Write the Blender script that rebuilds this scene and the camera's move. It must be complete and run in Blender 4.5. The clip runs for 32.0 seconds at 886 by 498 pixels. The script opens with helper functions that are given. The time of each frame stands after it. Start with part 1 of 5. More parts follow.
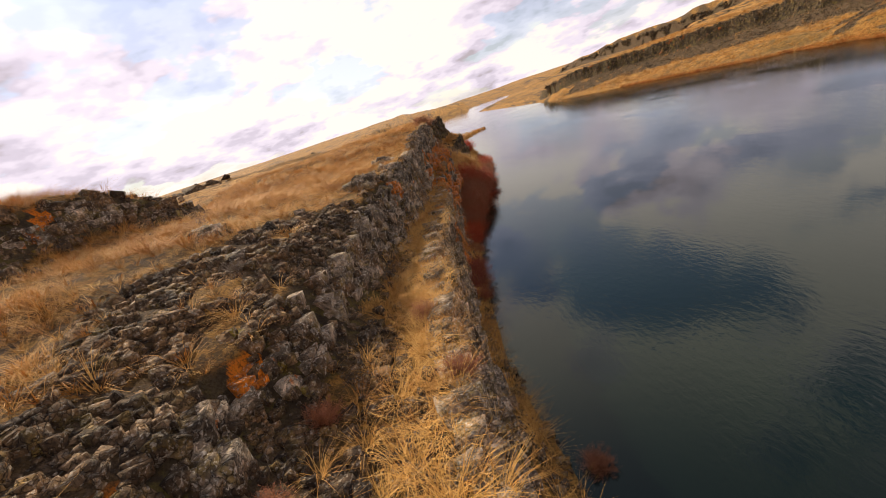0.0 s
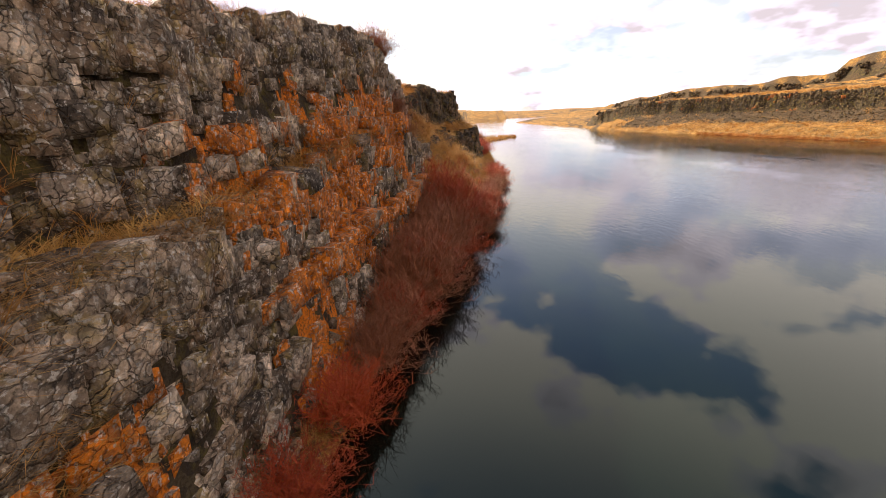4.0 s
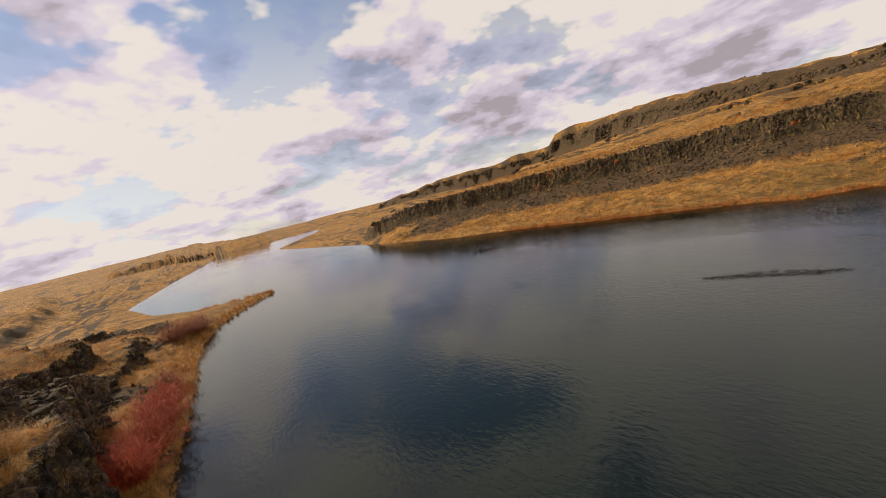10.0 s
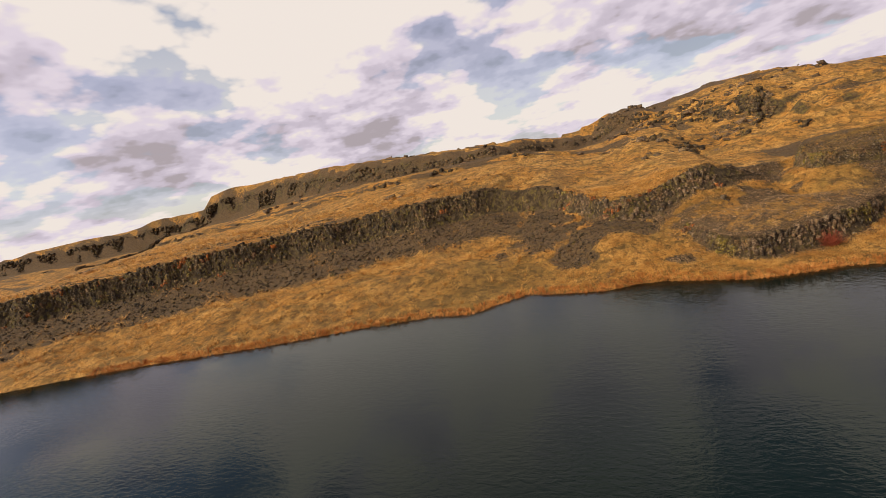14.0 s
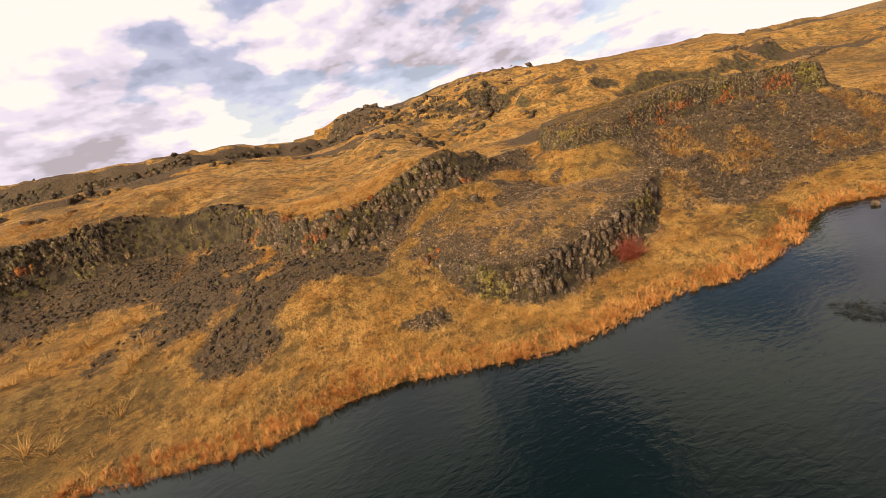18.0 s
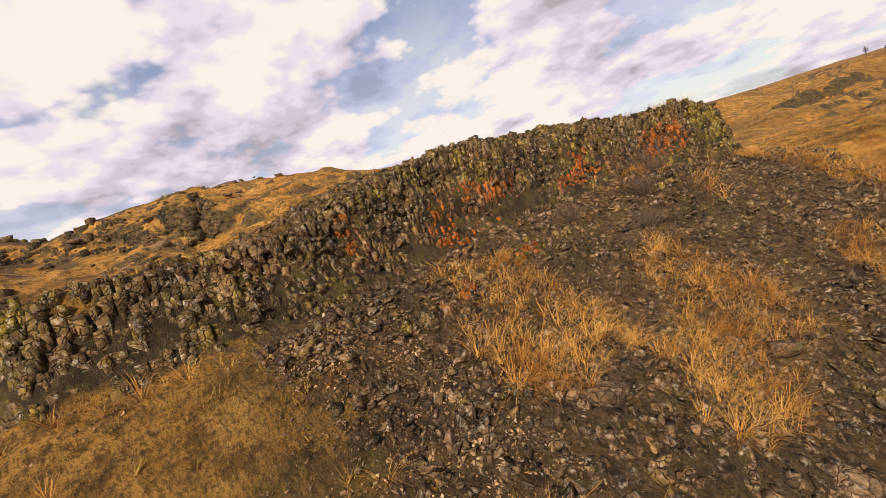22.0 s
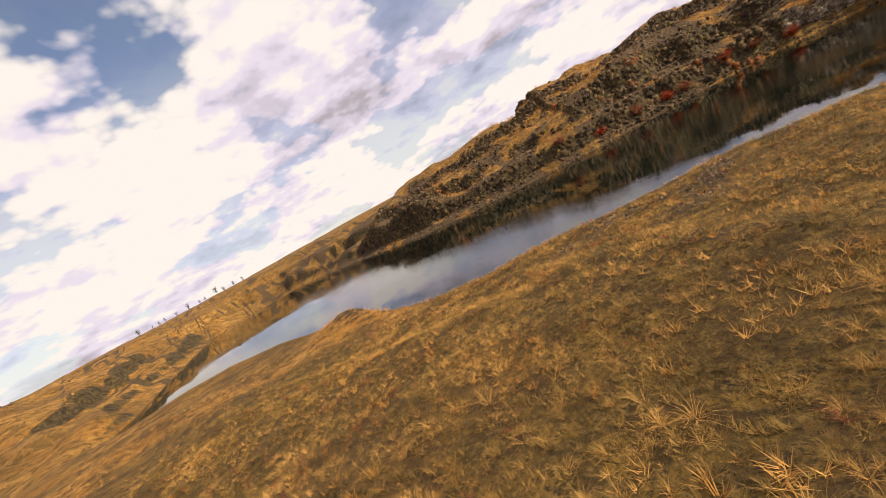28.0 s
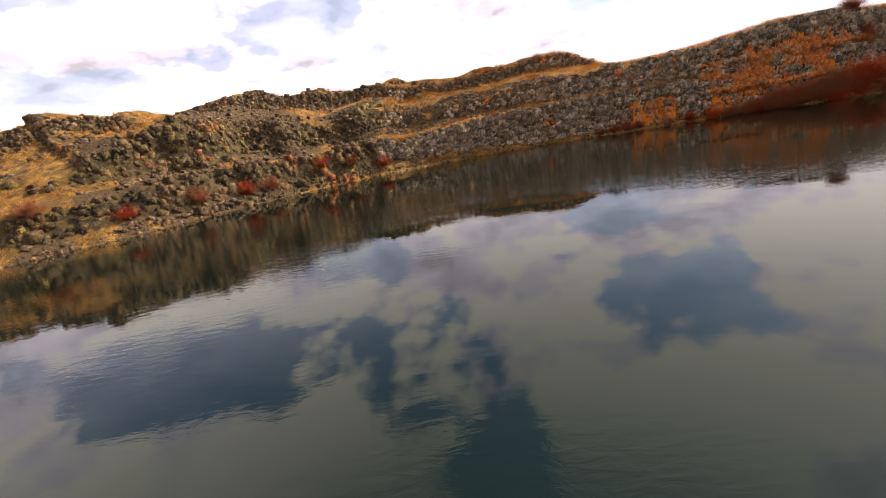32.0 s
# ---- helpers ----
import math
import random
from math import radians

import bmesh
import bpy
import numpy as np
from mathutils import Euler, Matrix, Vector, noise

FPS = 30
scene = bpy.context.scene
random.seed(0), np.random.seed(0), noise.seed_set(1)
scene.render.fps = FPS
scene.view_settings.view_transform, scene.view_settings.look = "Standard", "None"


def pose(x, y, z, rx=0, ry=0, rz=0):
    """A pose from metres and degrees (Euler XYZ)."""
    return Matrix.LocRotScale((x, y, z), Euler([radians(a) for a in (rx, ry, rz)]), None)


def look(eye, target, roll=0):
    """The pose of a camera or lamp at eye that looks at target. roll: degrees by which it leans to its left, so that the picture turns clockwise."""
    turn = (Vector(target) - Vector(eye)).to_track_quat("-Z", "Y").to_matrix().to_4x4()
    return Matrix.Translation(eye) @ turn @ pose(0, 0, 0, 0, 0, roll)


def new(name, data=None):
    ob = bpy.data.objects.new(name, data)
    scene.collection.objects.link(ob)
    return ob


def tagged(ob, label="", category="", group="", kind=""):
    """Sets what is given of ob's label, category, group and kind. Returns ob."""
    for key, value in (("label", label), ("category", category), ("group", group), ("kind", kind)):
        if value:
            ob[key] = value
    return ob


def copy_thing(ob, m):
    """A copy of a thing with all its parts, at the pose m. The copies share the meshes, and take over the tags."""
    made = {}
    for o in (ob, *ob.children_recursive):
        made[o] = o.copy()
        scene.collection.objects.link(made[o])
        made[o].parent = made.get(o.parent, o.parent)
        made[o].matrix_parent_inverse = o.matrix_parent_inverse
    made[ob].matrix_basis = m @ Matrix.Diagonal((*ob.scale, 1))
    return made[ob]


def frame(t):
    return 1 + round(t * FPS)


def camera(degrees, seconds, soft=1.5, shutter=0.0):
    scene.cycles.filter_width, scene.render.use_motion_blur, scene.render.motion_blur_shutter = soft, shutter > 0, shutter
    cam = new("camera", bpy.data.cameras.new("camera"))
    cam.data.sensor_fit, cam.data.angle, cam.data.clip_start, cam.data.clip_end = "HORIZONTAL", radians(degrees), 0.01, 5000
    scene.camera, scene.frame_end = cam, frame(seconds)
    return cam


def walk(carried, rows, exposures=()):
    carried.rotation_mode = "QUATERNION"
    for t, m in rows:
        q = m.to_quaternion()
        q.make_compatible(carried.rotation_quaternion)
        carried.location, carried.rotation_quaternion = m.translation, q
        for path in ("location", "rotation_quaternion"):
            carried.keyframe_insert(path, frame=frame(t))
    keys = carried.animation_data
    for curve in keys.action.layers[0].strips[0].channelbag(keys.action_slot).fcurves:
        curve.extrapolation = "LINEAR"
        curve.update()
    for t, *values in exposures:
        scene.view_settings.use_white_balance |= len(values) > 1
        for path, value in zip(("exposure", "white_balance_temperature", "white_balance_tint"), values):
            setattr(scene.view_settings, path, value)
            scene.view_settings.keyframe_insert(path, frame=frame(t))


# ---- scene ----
# ---- camera ----
cam = camera(92.5, 32.0, soft=0.75)
PATH = [
    (0.0, pose(-6.29, -30.18, 10.72, 71.33, 17.86, -6.84)),
    (0.5, pose(-5.45, -27.16, 10.09, 71.61, 13.89, -7.64)),
    (1.0, pose(-4.63, -24.05, 9.52, 72.05, 11.32, -7.31)),
    (1.5, pose(-3.83, -20.87, 8.98, 72.26, 8.40, -6.35)),
    (2.0, pose(-3.06, -17.60, 8.46, 72.19, 5.06, -5.11)),
    (2.5, pose(-2.32, -14.26, 7.95, 71.92, 1.39, -3.40)),
    (3.0, pose(-1.67, -10.87, 7.42, 71.79, 0.15, -2.48)),
    (3.5, pose(-1.09, -7.43, 6.88, 71.97, 0.67, -1.95)),
    (4.0, pose(-0.53, -3.94, 6.38, 72.35, 2.21, -1.63)),
    (4.5, pose(0.05, -0.38, 5.97, 73.00, 3.96, -1.25)),
    (5.0, pose(0.66, 3.24, 5.73, 73.78, 5.08, -0.67)),
    (5.5, pose(1.29, 6.86, 5.69, 74.92, 6.14, -0.68)),
    (6.0, pose(1.93, 10.42, 5.81, 75.76, 7.65, -1.32)),
    (6.5, pose(2.60, 13.95, 6.11, 76.35, 9.16, -2.95)),
    (7.0, pose(3.32, 17.45, 6.57, 77.40, 10.75, -5.20)),
    (7.5, pose(4.17, 20.87, 7.11, 78.83, 12.72, -7.84)),
    (8.0, pose(5.19, 24.12, 7.70, 81.04, 14.45, -11.39)),
    (8.5, pose(6.42, 27.09, 8.34, 82.86, 15.77, -15.91)),
    (9.0, pose(7.91, 29.73, 8.99, 82.42, 15.64, -21.08)),
    (9.5, pose(9.59, 32.01, 9.58, 81.73, 14.84, -26.68)),
    (10.0, pose(11.44, 34.02, 10.15, 81.62, 13.99, -32.21)),
    (10.5, pose(13.44, 35.84, 10.72, 81.91, 13.08, -38.10)),
    (11.0, pose(15.57, 37.48, 11.27, 81.60, 12.61, -43.86)),
    (11.5, pose(17.77, 38.91, 11.76, 81.30, 12.10, -49.38)),
    (12.0, pose(20.01, 40.10, 12.16, 81.64, 12.03, -54.51)),
    (12.5, pose(22.32, 41.05, 12.48, 81.73, 11.50, -59.65)),
    (13.0, pose(24.75, 41.78, 12.74, 81.05, 11.37, -64.04)),
    (13.5, pose(27.35, 42.31, 12.95, 80.12, 11.51, -69.08)),
    (14.0, pose(30.11, 42.61, 13.06, 79.10, 12.03, -74.58)),
    (14.5, pose(32.98, 42.64, 12.98, 78.27, 12.59, -80.21)),
    (15.0, pose(35.90, 42.39, 12.64, 77.56, 12.72, -84.76)),
    (15.5, pose(38.80, 41.86, 12.08, 76.93, 12.69, -88.67)),
    (16.0, pose(41.64, 41.09, 11.40, 76.39, 12.70, -92.26)),
    (16.5, pose(44.40, 40.14, 10.72, 75.91, 12.94, -95.85)),
    (17.0, pose(47.08, 39.03, 10.11, 75.40, 13.66, -99.88)),
    (17.5, pose(49.72, 37.74, 9.55, 74.89, 14.00, -102.36)),
    (18.0, pose(52.39, 36.27, 9.02, 74.16, 14.00, -105.56)),
    (18.5, pose(55.07, 34.59, 8.50, 73.39, 13.28, -109.42)),
    (19.0, pose(57.74, 32.69, 8.03, 72.78, 12.06, -113.31)),
    (19.5, pose(60.40, 30.59, 7.62, 72.53, 10.51, -116.89)),
    (20.0, pose(63.07, 28.29, 7.23, 73.15, 9.84, -119.75)),
    (20.5, pose(65.80, 25.88, 6.85, 74.19, 10.05, -122.92)),
    (21.0, pose(68.49, 23.34, 6.54, 75.96, 10.29, -126.02)),
    (21.5, pose(71.01, 20.65, 6.37, 79.43, 13.10, -128.41)),
    (22.0, pose(73.38, 17.84, 6.45, 82.87, 16.82, -132.05)),
    (22.5, pose(75.58, 14.96, 6.75, 85.70, 20.57, -138.09)),
    (23.0, pose(77.56, 12.06, 7.29, 88.45, 25.02, -145.89)),
    (23.5, pose(79.15, 9.15, 8.00, 89.95, 28.40, -153.46)),
    (24.0, pose(80.26, 6.23, 8.74, 88.67, 30.38, -159.61)),
    (24.5, pose(80.87, 3.28, 9.34, 84.82, 30.11, -166.48)),
    (25.0, pose(81.02, 0.29, 9.68, 81.67, 29.35, -173.17)),
    (25.5, pose(80.76, -2.72, 9.71, 79.61, 28.60, -179.27)),
    (26.0, pose(80.12, -5.76, 9.42, 78.60, 27.89, 174.85)),
    (26.5, pose(79.14, -8.80, 8.86, 78.30, 27.02, 168.81)),
    (27.0, pose(77.84, -11.80, 8.11, 78.62, 25.97, 162.19)),
    (27.5, pose(76.27, -14.69, 7.29, 79.35, 26.85, 153.11)),
    (28.0, pose(74.38, -17.40, 6.53, 80.82, 28.73, 143.05)),
    (28.5, pose(72.12, -19.77, 5.91, 82.66, 30.73, 132.74)),
    (29.0, pose(69.49, -21.70, 5.43, 83.96, 30.86, 124.84)),
    (29.5, pose(66.56, -23.17, 5.07, 83.92, 30.27, 116.30)),
    (30.0, pose(63.49, -24.22, 4.78, 82.17, 27.92, 107.61)),
    (30.5, pose(60.40, -24.93, 4.54, 78.69, 21.98, 100.76)),
    (31.0, pose(57.34, -25.38, 4.32, 76.28, 15.91, 97.02)),
    (31.5, pose(54.26, -25.61, 4.13, 74.70, 11.45, 93.94)),
    (32.0, pose(51.12, -25.63, 3.98, 74.29, 9.52, 92.27)),
]
# the film's own exposure: it opens up on the sunny bank and towards the end
STOPS = [(0.0, 0.3), (2.0, 0.5), (4.5, 0.95), (6.2, 0.92), (7.0, 0.45), (8.0, 0.2), (9.0, -0.1), (10.0, -0.15), (13.0, -0.1), (14.5, 0.0), (17.0, 0.22), (19.0, 0.3), (21.0, 0.45), (22.0, 0.12), (23.0, -0.1), (24.5, -0.02), (27.0, 0.28), (28.0, 0.18), (30.0, 0.2), (31.0, 0.45), (32.0, 0.8)]
walk(cam, PATH, STOPS)


# ---- sky, sun ----
SUN_AZ, SUN_EL = radians(124.0), radians(38.0)
world = bpy.data.worlds.new("sky")
scene.world = world
world.use_nodes = True


def build_sky(nt):
    n, l = nt.nodes, nt.links
    n.clear()
    out = n.new("ShaderNodeOutputWorld")
    tc = n.new("ShaderNodeTexCoord")
    sky = n.new("ShaderNodeTexSky")
    sky.sky_type = "NISHITA"
    sky.sun_disc = False
    sky.sun_elevation = SUN_EL
    sky.sun_rotation = radians(90.0) - SUN_AZ
    sky.dust_density = 0.6
    bg_sky = n.new("ShaderNodeBackground")
    bg_sky.inputs["Strength"].default_value = 0.10
    tint = n.new("ShaderNodeMix")
    tint.data_type, tint.blend_type = "RGBA", "MULTIPLY"
    tint.inputs["Factor"].default_value = 1.0
    l.new(sky.outputs[0], tint.inputs[6])
    tint.inputs[7].default_value = (0.86, 0.96, 1.06, 1)
    l.new(tint.outputs[2], bg_sky.inputs["Color"])
    # clouds lie on a flat layer: direction / height
    sep = n.new("ShaderNodeSeparateXYZ")
    l.new(tc.outputs["Generated"], sep.inputs[0])
    def calc(op, a, b=0.0, c=0.0):
        x = n.new("ShaderNodeMath")
        x.operation = op
        for k, v in enumerate((a, b, c)):
            if isinstance(v, (int, float)):
                x.inputs[k].default_value = v
            else:
                l.new(v, x.inputs[k])
        return x.outputs[0]

    def span(fac, a, b, lo=0.0, hi=1.0):
        r = n.new("ShaderNodeMapRange")
        r.interpolation_type = "SMOOTHSTEP"
        l.new(fac, r.inputs["Value"])
        for key, v in (("From Min", a), ("From Max", b), ("To Min", lo), ("To Max", hi)):
            r.inputs[key].default_value = v
        return r.outputs["Result"]

    def scaled(vec, k):
        x = n.new("ShaderNodeVectorMath")
        x.operation = "SCALE"
        l.new(vec, x.inputs[0])
        if isinstance(k, (int, float)):
            x.inputs["Scale"].default_value = k
        else:
            l.new(k, x.inputs["Scale"])
        return x.outputs[0]

    rise = calc("MAXIMUM", sep.outputs["Z"], 0.0)
    tall = n.new("ShaderNodeMapping")
    tall.inputs["Scale"].default_value = (1.0, 1.0, 1.9)
    l.new(tc.outputs["Generated"], tall.inputs["Vector"])
    flat = scaled(tall.outputs[0], calc("DIVIDE", 1.0, calc("ADD", rise, 0.42)))

    def fbm(vec, scale, detail, rough, offset):
        mp = n.new("ShaderNodeMapping")
        mp.inputs["Location"].default_value = offset
        l.new(vec, mp.inputs["Vector"])
        t = n.new("ShaderNodeTexNoise")
        t.inputs["Scale"].default_value = scale
        t.inputs["Detail"].default_value = detail
        t.inputs["Roughness"].default_value = rough
        l.new(mp.outputs[0], t.inputs["Vector"])
        return t.outputs["Fac"]

    def ramp(fac, stops):
        r = n.new("ShaderNodeValToRGB")
        r.color_ramp.interpolation = "EASE"
        e = r.color_ramp.elements
        e[0].position, e[0].color = stops[0][0], stops[0][1]
        e[1].position, e[1].color = stops[-1][0], stops[-1][1]
        for p, c in stops[1:-1]:
            q = e.new(p)
            q.color = c
        l.new(fac, r.inputs[0])
        return r.outputs["Color"]

    def puffs(vec, scale, offset):
        """Rounded heads: 1 at the middle of a puff, 0 between."""
        mp = n.new("ShaderNodeMapping")
        mp.inputs["Location"].default_value = offset
        l.new(vec, mp.inputs["Vector"])
        t = n.new("ShaderNodeTexVoronoi")
        t.feature = "SMOOTH_F1"
        t.inputs["Scale"].default_value = scale
        t.inputs["Detail"].default_value = 3.0
        t.inputs["Roughness"].default_value = 0.6
        t.inputs["Smoothness"].default_value = 0.2
        l.new(mp.outputs[0], t.inputs["Vector"])
        return calc("SUBTRACT", 1.0, t.outputs["Distance"])

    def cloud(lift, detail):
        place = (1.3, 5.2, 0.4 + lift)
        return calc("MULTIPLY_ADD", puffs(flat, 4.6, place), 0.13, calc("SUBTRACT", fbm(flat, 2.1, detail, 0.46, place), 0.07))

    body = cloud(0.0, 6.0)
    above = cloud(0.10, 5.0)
    bulk = fbm(flat, 1.1, 2.0, 0.5, (7.3, 4.4, 2.0))
    cover = span(calc("ADD", body, span(rise, 0.03, 0.22, 0.04, 0.0)), 0.32, 0.41, 0.0, 1.0)
    cover = calc("MAXIMUM", calc("MULTIPLY", cover, span(rise, 0.55, 0.80, 1.0, 0.35)), span(rise, 0.22, 0.50, 0.60, 0.10))
    # tops lightened and bases darkened: the clouds' shading is put into their colour
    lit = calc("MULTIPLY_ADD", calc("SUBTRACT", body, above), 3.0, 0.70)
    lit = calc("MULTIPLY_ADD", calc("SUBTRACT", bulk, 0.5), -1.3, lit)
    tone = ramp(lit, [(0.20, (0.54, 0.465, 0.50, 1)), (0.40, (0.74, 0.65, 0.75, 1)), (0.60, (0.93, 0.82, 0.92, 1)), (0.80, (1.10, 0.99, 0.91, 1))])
    dot = n.new("ShaderNodeVectorMath")
    dot.operation = "DOT_PRODUCT"
    l.new(tc.outputs["Generated"], dot.inputs[0])
    dot.inputs[1].default_value = (math.cos(SUN_EL) * math.cos(SUN_AZ), math.cos(SUN_EL) * math.sin(SUN_AZ), math.sin(SUN_EL))
    glow = calc("MULTIPLY_ADD", calc("POWER", calc("MAXIMUM", dot.outputs["Value"], 0.0), 6.0), 0.12, 0.95)
    power = calc("MULTIPLY", calc("MULTIPLY", glow, span(rise, 0.58, 0.88, 1.0, 0.55)), CLOUD)
    bg_cl = n.new("ShaderNodeBackground")
    l.new(power, bg_cl.inputs["Strength"])
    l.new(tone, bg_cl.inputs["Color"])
    mix = n.new("ShaderNodeMixShader")
    l.new(cover, mix.inputs[0])
    l.new(bg_sky.outputs[0], mix.inputs[1])
    l.new(bg_cl.outputs[0], mix.inputs[2])
    l.new(mix.outputs[0], out.inputs["Surface"])


CLOUD = 0.86
build_sky(world.node_tree)
sun_data = bpy.data.lights.new("sun", "SUN")
sun_data.energy, sun_data.angle, sun_data.color = 4.9, radians(1.5), (1.0, 0.89, 0.72)
sun = new("sun", sun_data)
sun.matrix_world = look((0, 0, 60), Vector((0, 0, 60)) - Vector((math.cos(SUN_EL) * math.cos(SUN_AZ), math.cos(SUN_EL) * math.sin(SUN_AZ), math.sin(SUN_EL))))


# ---- materials ----
class Nodes:
    """A small builder for one node material."""

    def __init__(self, name, rough=0.9):
        self.m = bpy.data.materials.new(name)
        self.m.use_nodes = True
        self.n, self.l = self.m.node_tree.nodes, self.m.node_tree.links
        self.b = self.n["Principled BSDF"]
        self.b.inputs["Roughness"].default_value = rough
        self.b.inputs["Specular IOR Level"].default_value = 0.25
        self.pos = self.n.new("ShaderNodeNewGeometry")

    def noise(self, scale, detail=4.0, rough=0.55, vec=None, stretch=None, dist=0.0):
        t = self.n.new("ShaderNodeTexNoise")
        t.inputs["Scale"].default_value = scale
        t.inputs["Detail"].default_value = detail
        t.inputs["Roughness"].default_value = rough
        t.inputs["Distortion"].default_value = dist
        src = vec or self.pos.outputs["Position"]
        if stretch:
            mp = self.n.new("ShaderNodeMapping")
            mp.inputs["Scale"].default_value = stretch
            self.l.new(src, mp.inputs["Vector"])
            src = mp.outputs[0]
        self.l.new(src, t.inputs["Vector"])
        return t.outputs["Fac"]

    def shards(self, scale, twist=0.35):
        """Broken-stone pattern: a random tone for each shard, and the distance to its edges."""
        w = self.n.new("ShaderNodeTexNoise")
        w.inputs["Scale"].default_value, w.inputs["Detail"].default_value = scale * 0.8, 3.0
        self.l.new(self.pos.outputs["Position"], w.inputs["Vector"])
        v = self.n.new("ShaderNodeVectorMath")
        v.operation = "MULTIPLY_ADD"
        self.l.new(w.outputs["Color"], v.inputs[0])
        v.inputs[1].default_value = (twist, twist, twist)
        self.l.new(self.pos.outputs["Position"], v.inputs[2])
        out = []
        for feature, socket in (("F1", "Color"), ("DISTANCE_TO_EDGE", "Distance")):
            t = self.n.new("ShaderNodeTexVoronoi")
            t.feature = feature
            t.inputs["Scale"].default_value = scale
            self.l.new(v.outputs[0], t.inputs["Vector"])
            out.append(t.outputs[socket])
        sep = self.n.new("ShaderNodeSeparateColor")
        self.l.new(out[0], sep.inputs[0])
        return sep.outputs[0], out[1]

    def cells(self, scale, feature="F1"):
        t = self.n.new("ShaderNodeTexVoronoi")
        t.feature = feature
        t.inputs["Scale"].default_value = scale
        self.l.new(self.pos.outputs["Position"], t.inputs["Vector"])
        return t.outputs["Distance"]

    def span(self, fac, a, b):
        r = self.n.new("ShaderNodeMapRange")
        r.interpolation_type = "SMOOTHSTEP"
        self.l.new(fac, r.inputs["Value"])
        r.inputs["From Min"].default_value, r.inputs["From Max"].default_value = a, b
        return r.outputs["Result"]

    def mix(self, fac, a, b, mode="MIX"):
        x = self.n.new("ShaderNodeMix")
        x.data_type, x.blend_type = "RGBA", mode
        if isinstance(fac, float):
            x.inputs["Factor"].default_value = fac
        else:
            self.l.new(fac, x.inputs["Factor"])
        for key, v in (("A", a), ("B", b)):
            s = [i for i in x.inputs if i.name == key and i.type == "RGBA"][0]
            if isinstance(v, tuple):
                s.default_value = (*v, 1)
            else:
                self.l.new(v, s)
        return [o for o in x.outputs if o.type == "RGBA"][0]

    def math(self, op, a, b, c=0.0):
        x = self.n.new("ShaderNodeMath")
        x.operation = op
        for k, v in enumerate((a, b, c)):
            if isinstance(v, (int, float)):
                x.inputs[k].default_value = v
            else:
                self.l.new(v, x.inputs[k])
        return x.outputs[0]

    def attr(self, name):
        a = self.n.new("ShaderNodeAttribute")
        a.attribute_name = name
        return a.outputs["Fac"]

    def island(self):
        return self.pos.outputs["Random Per Island"]

    def each(self):
        return self.n.new("ShaderNodeObjectInfo").outputs["Random"]

    def bump(self, fac, strength, distance):
        x = self.n.new("ShaderNodeBump")
        x.inputs["Strength"].default_value, x.inputs["Distance"].default_value = strength, distance
        self.l.new(fac, x.inputs["Height"])
        self.l.new(x.outputs[0], self.b.inputs["Normal"])

    def done(self, colour):
        self.l.new(colour, self.b.inputs["Base Color"])
        return self.m


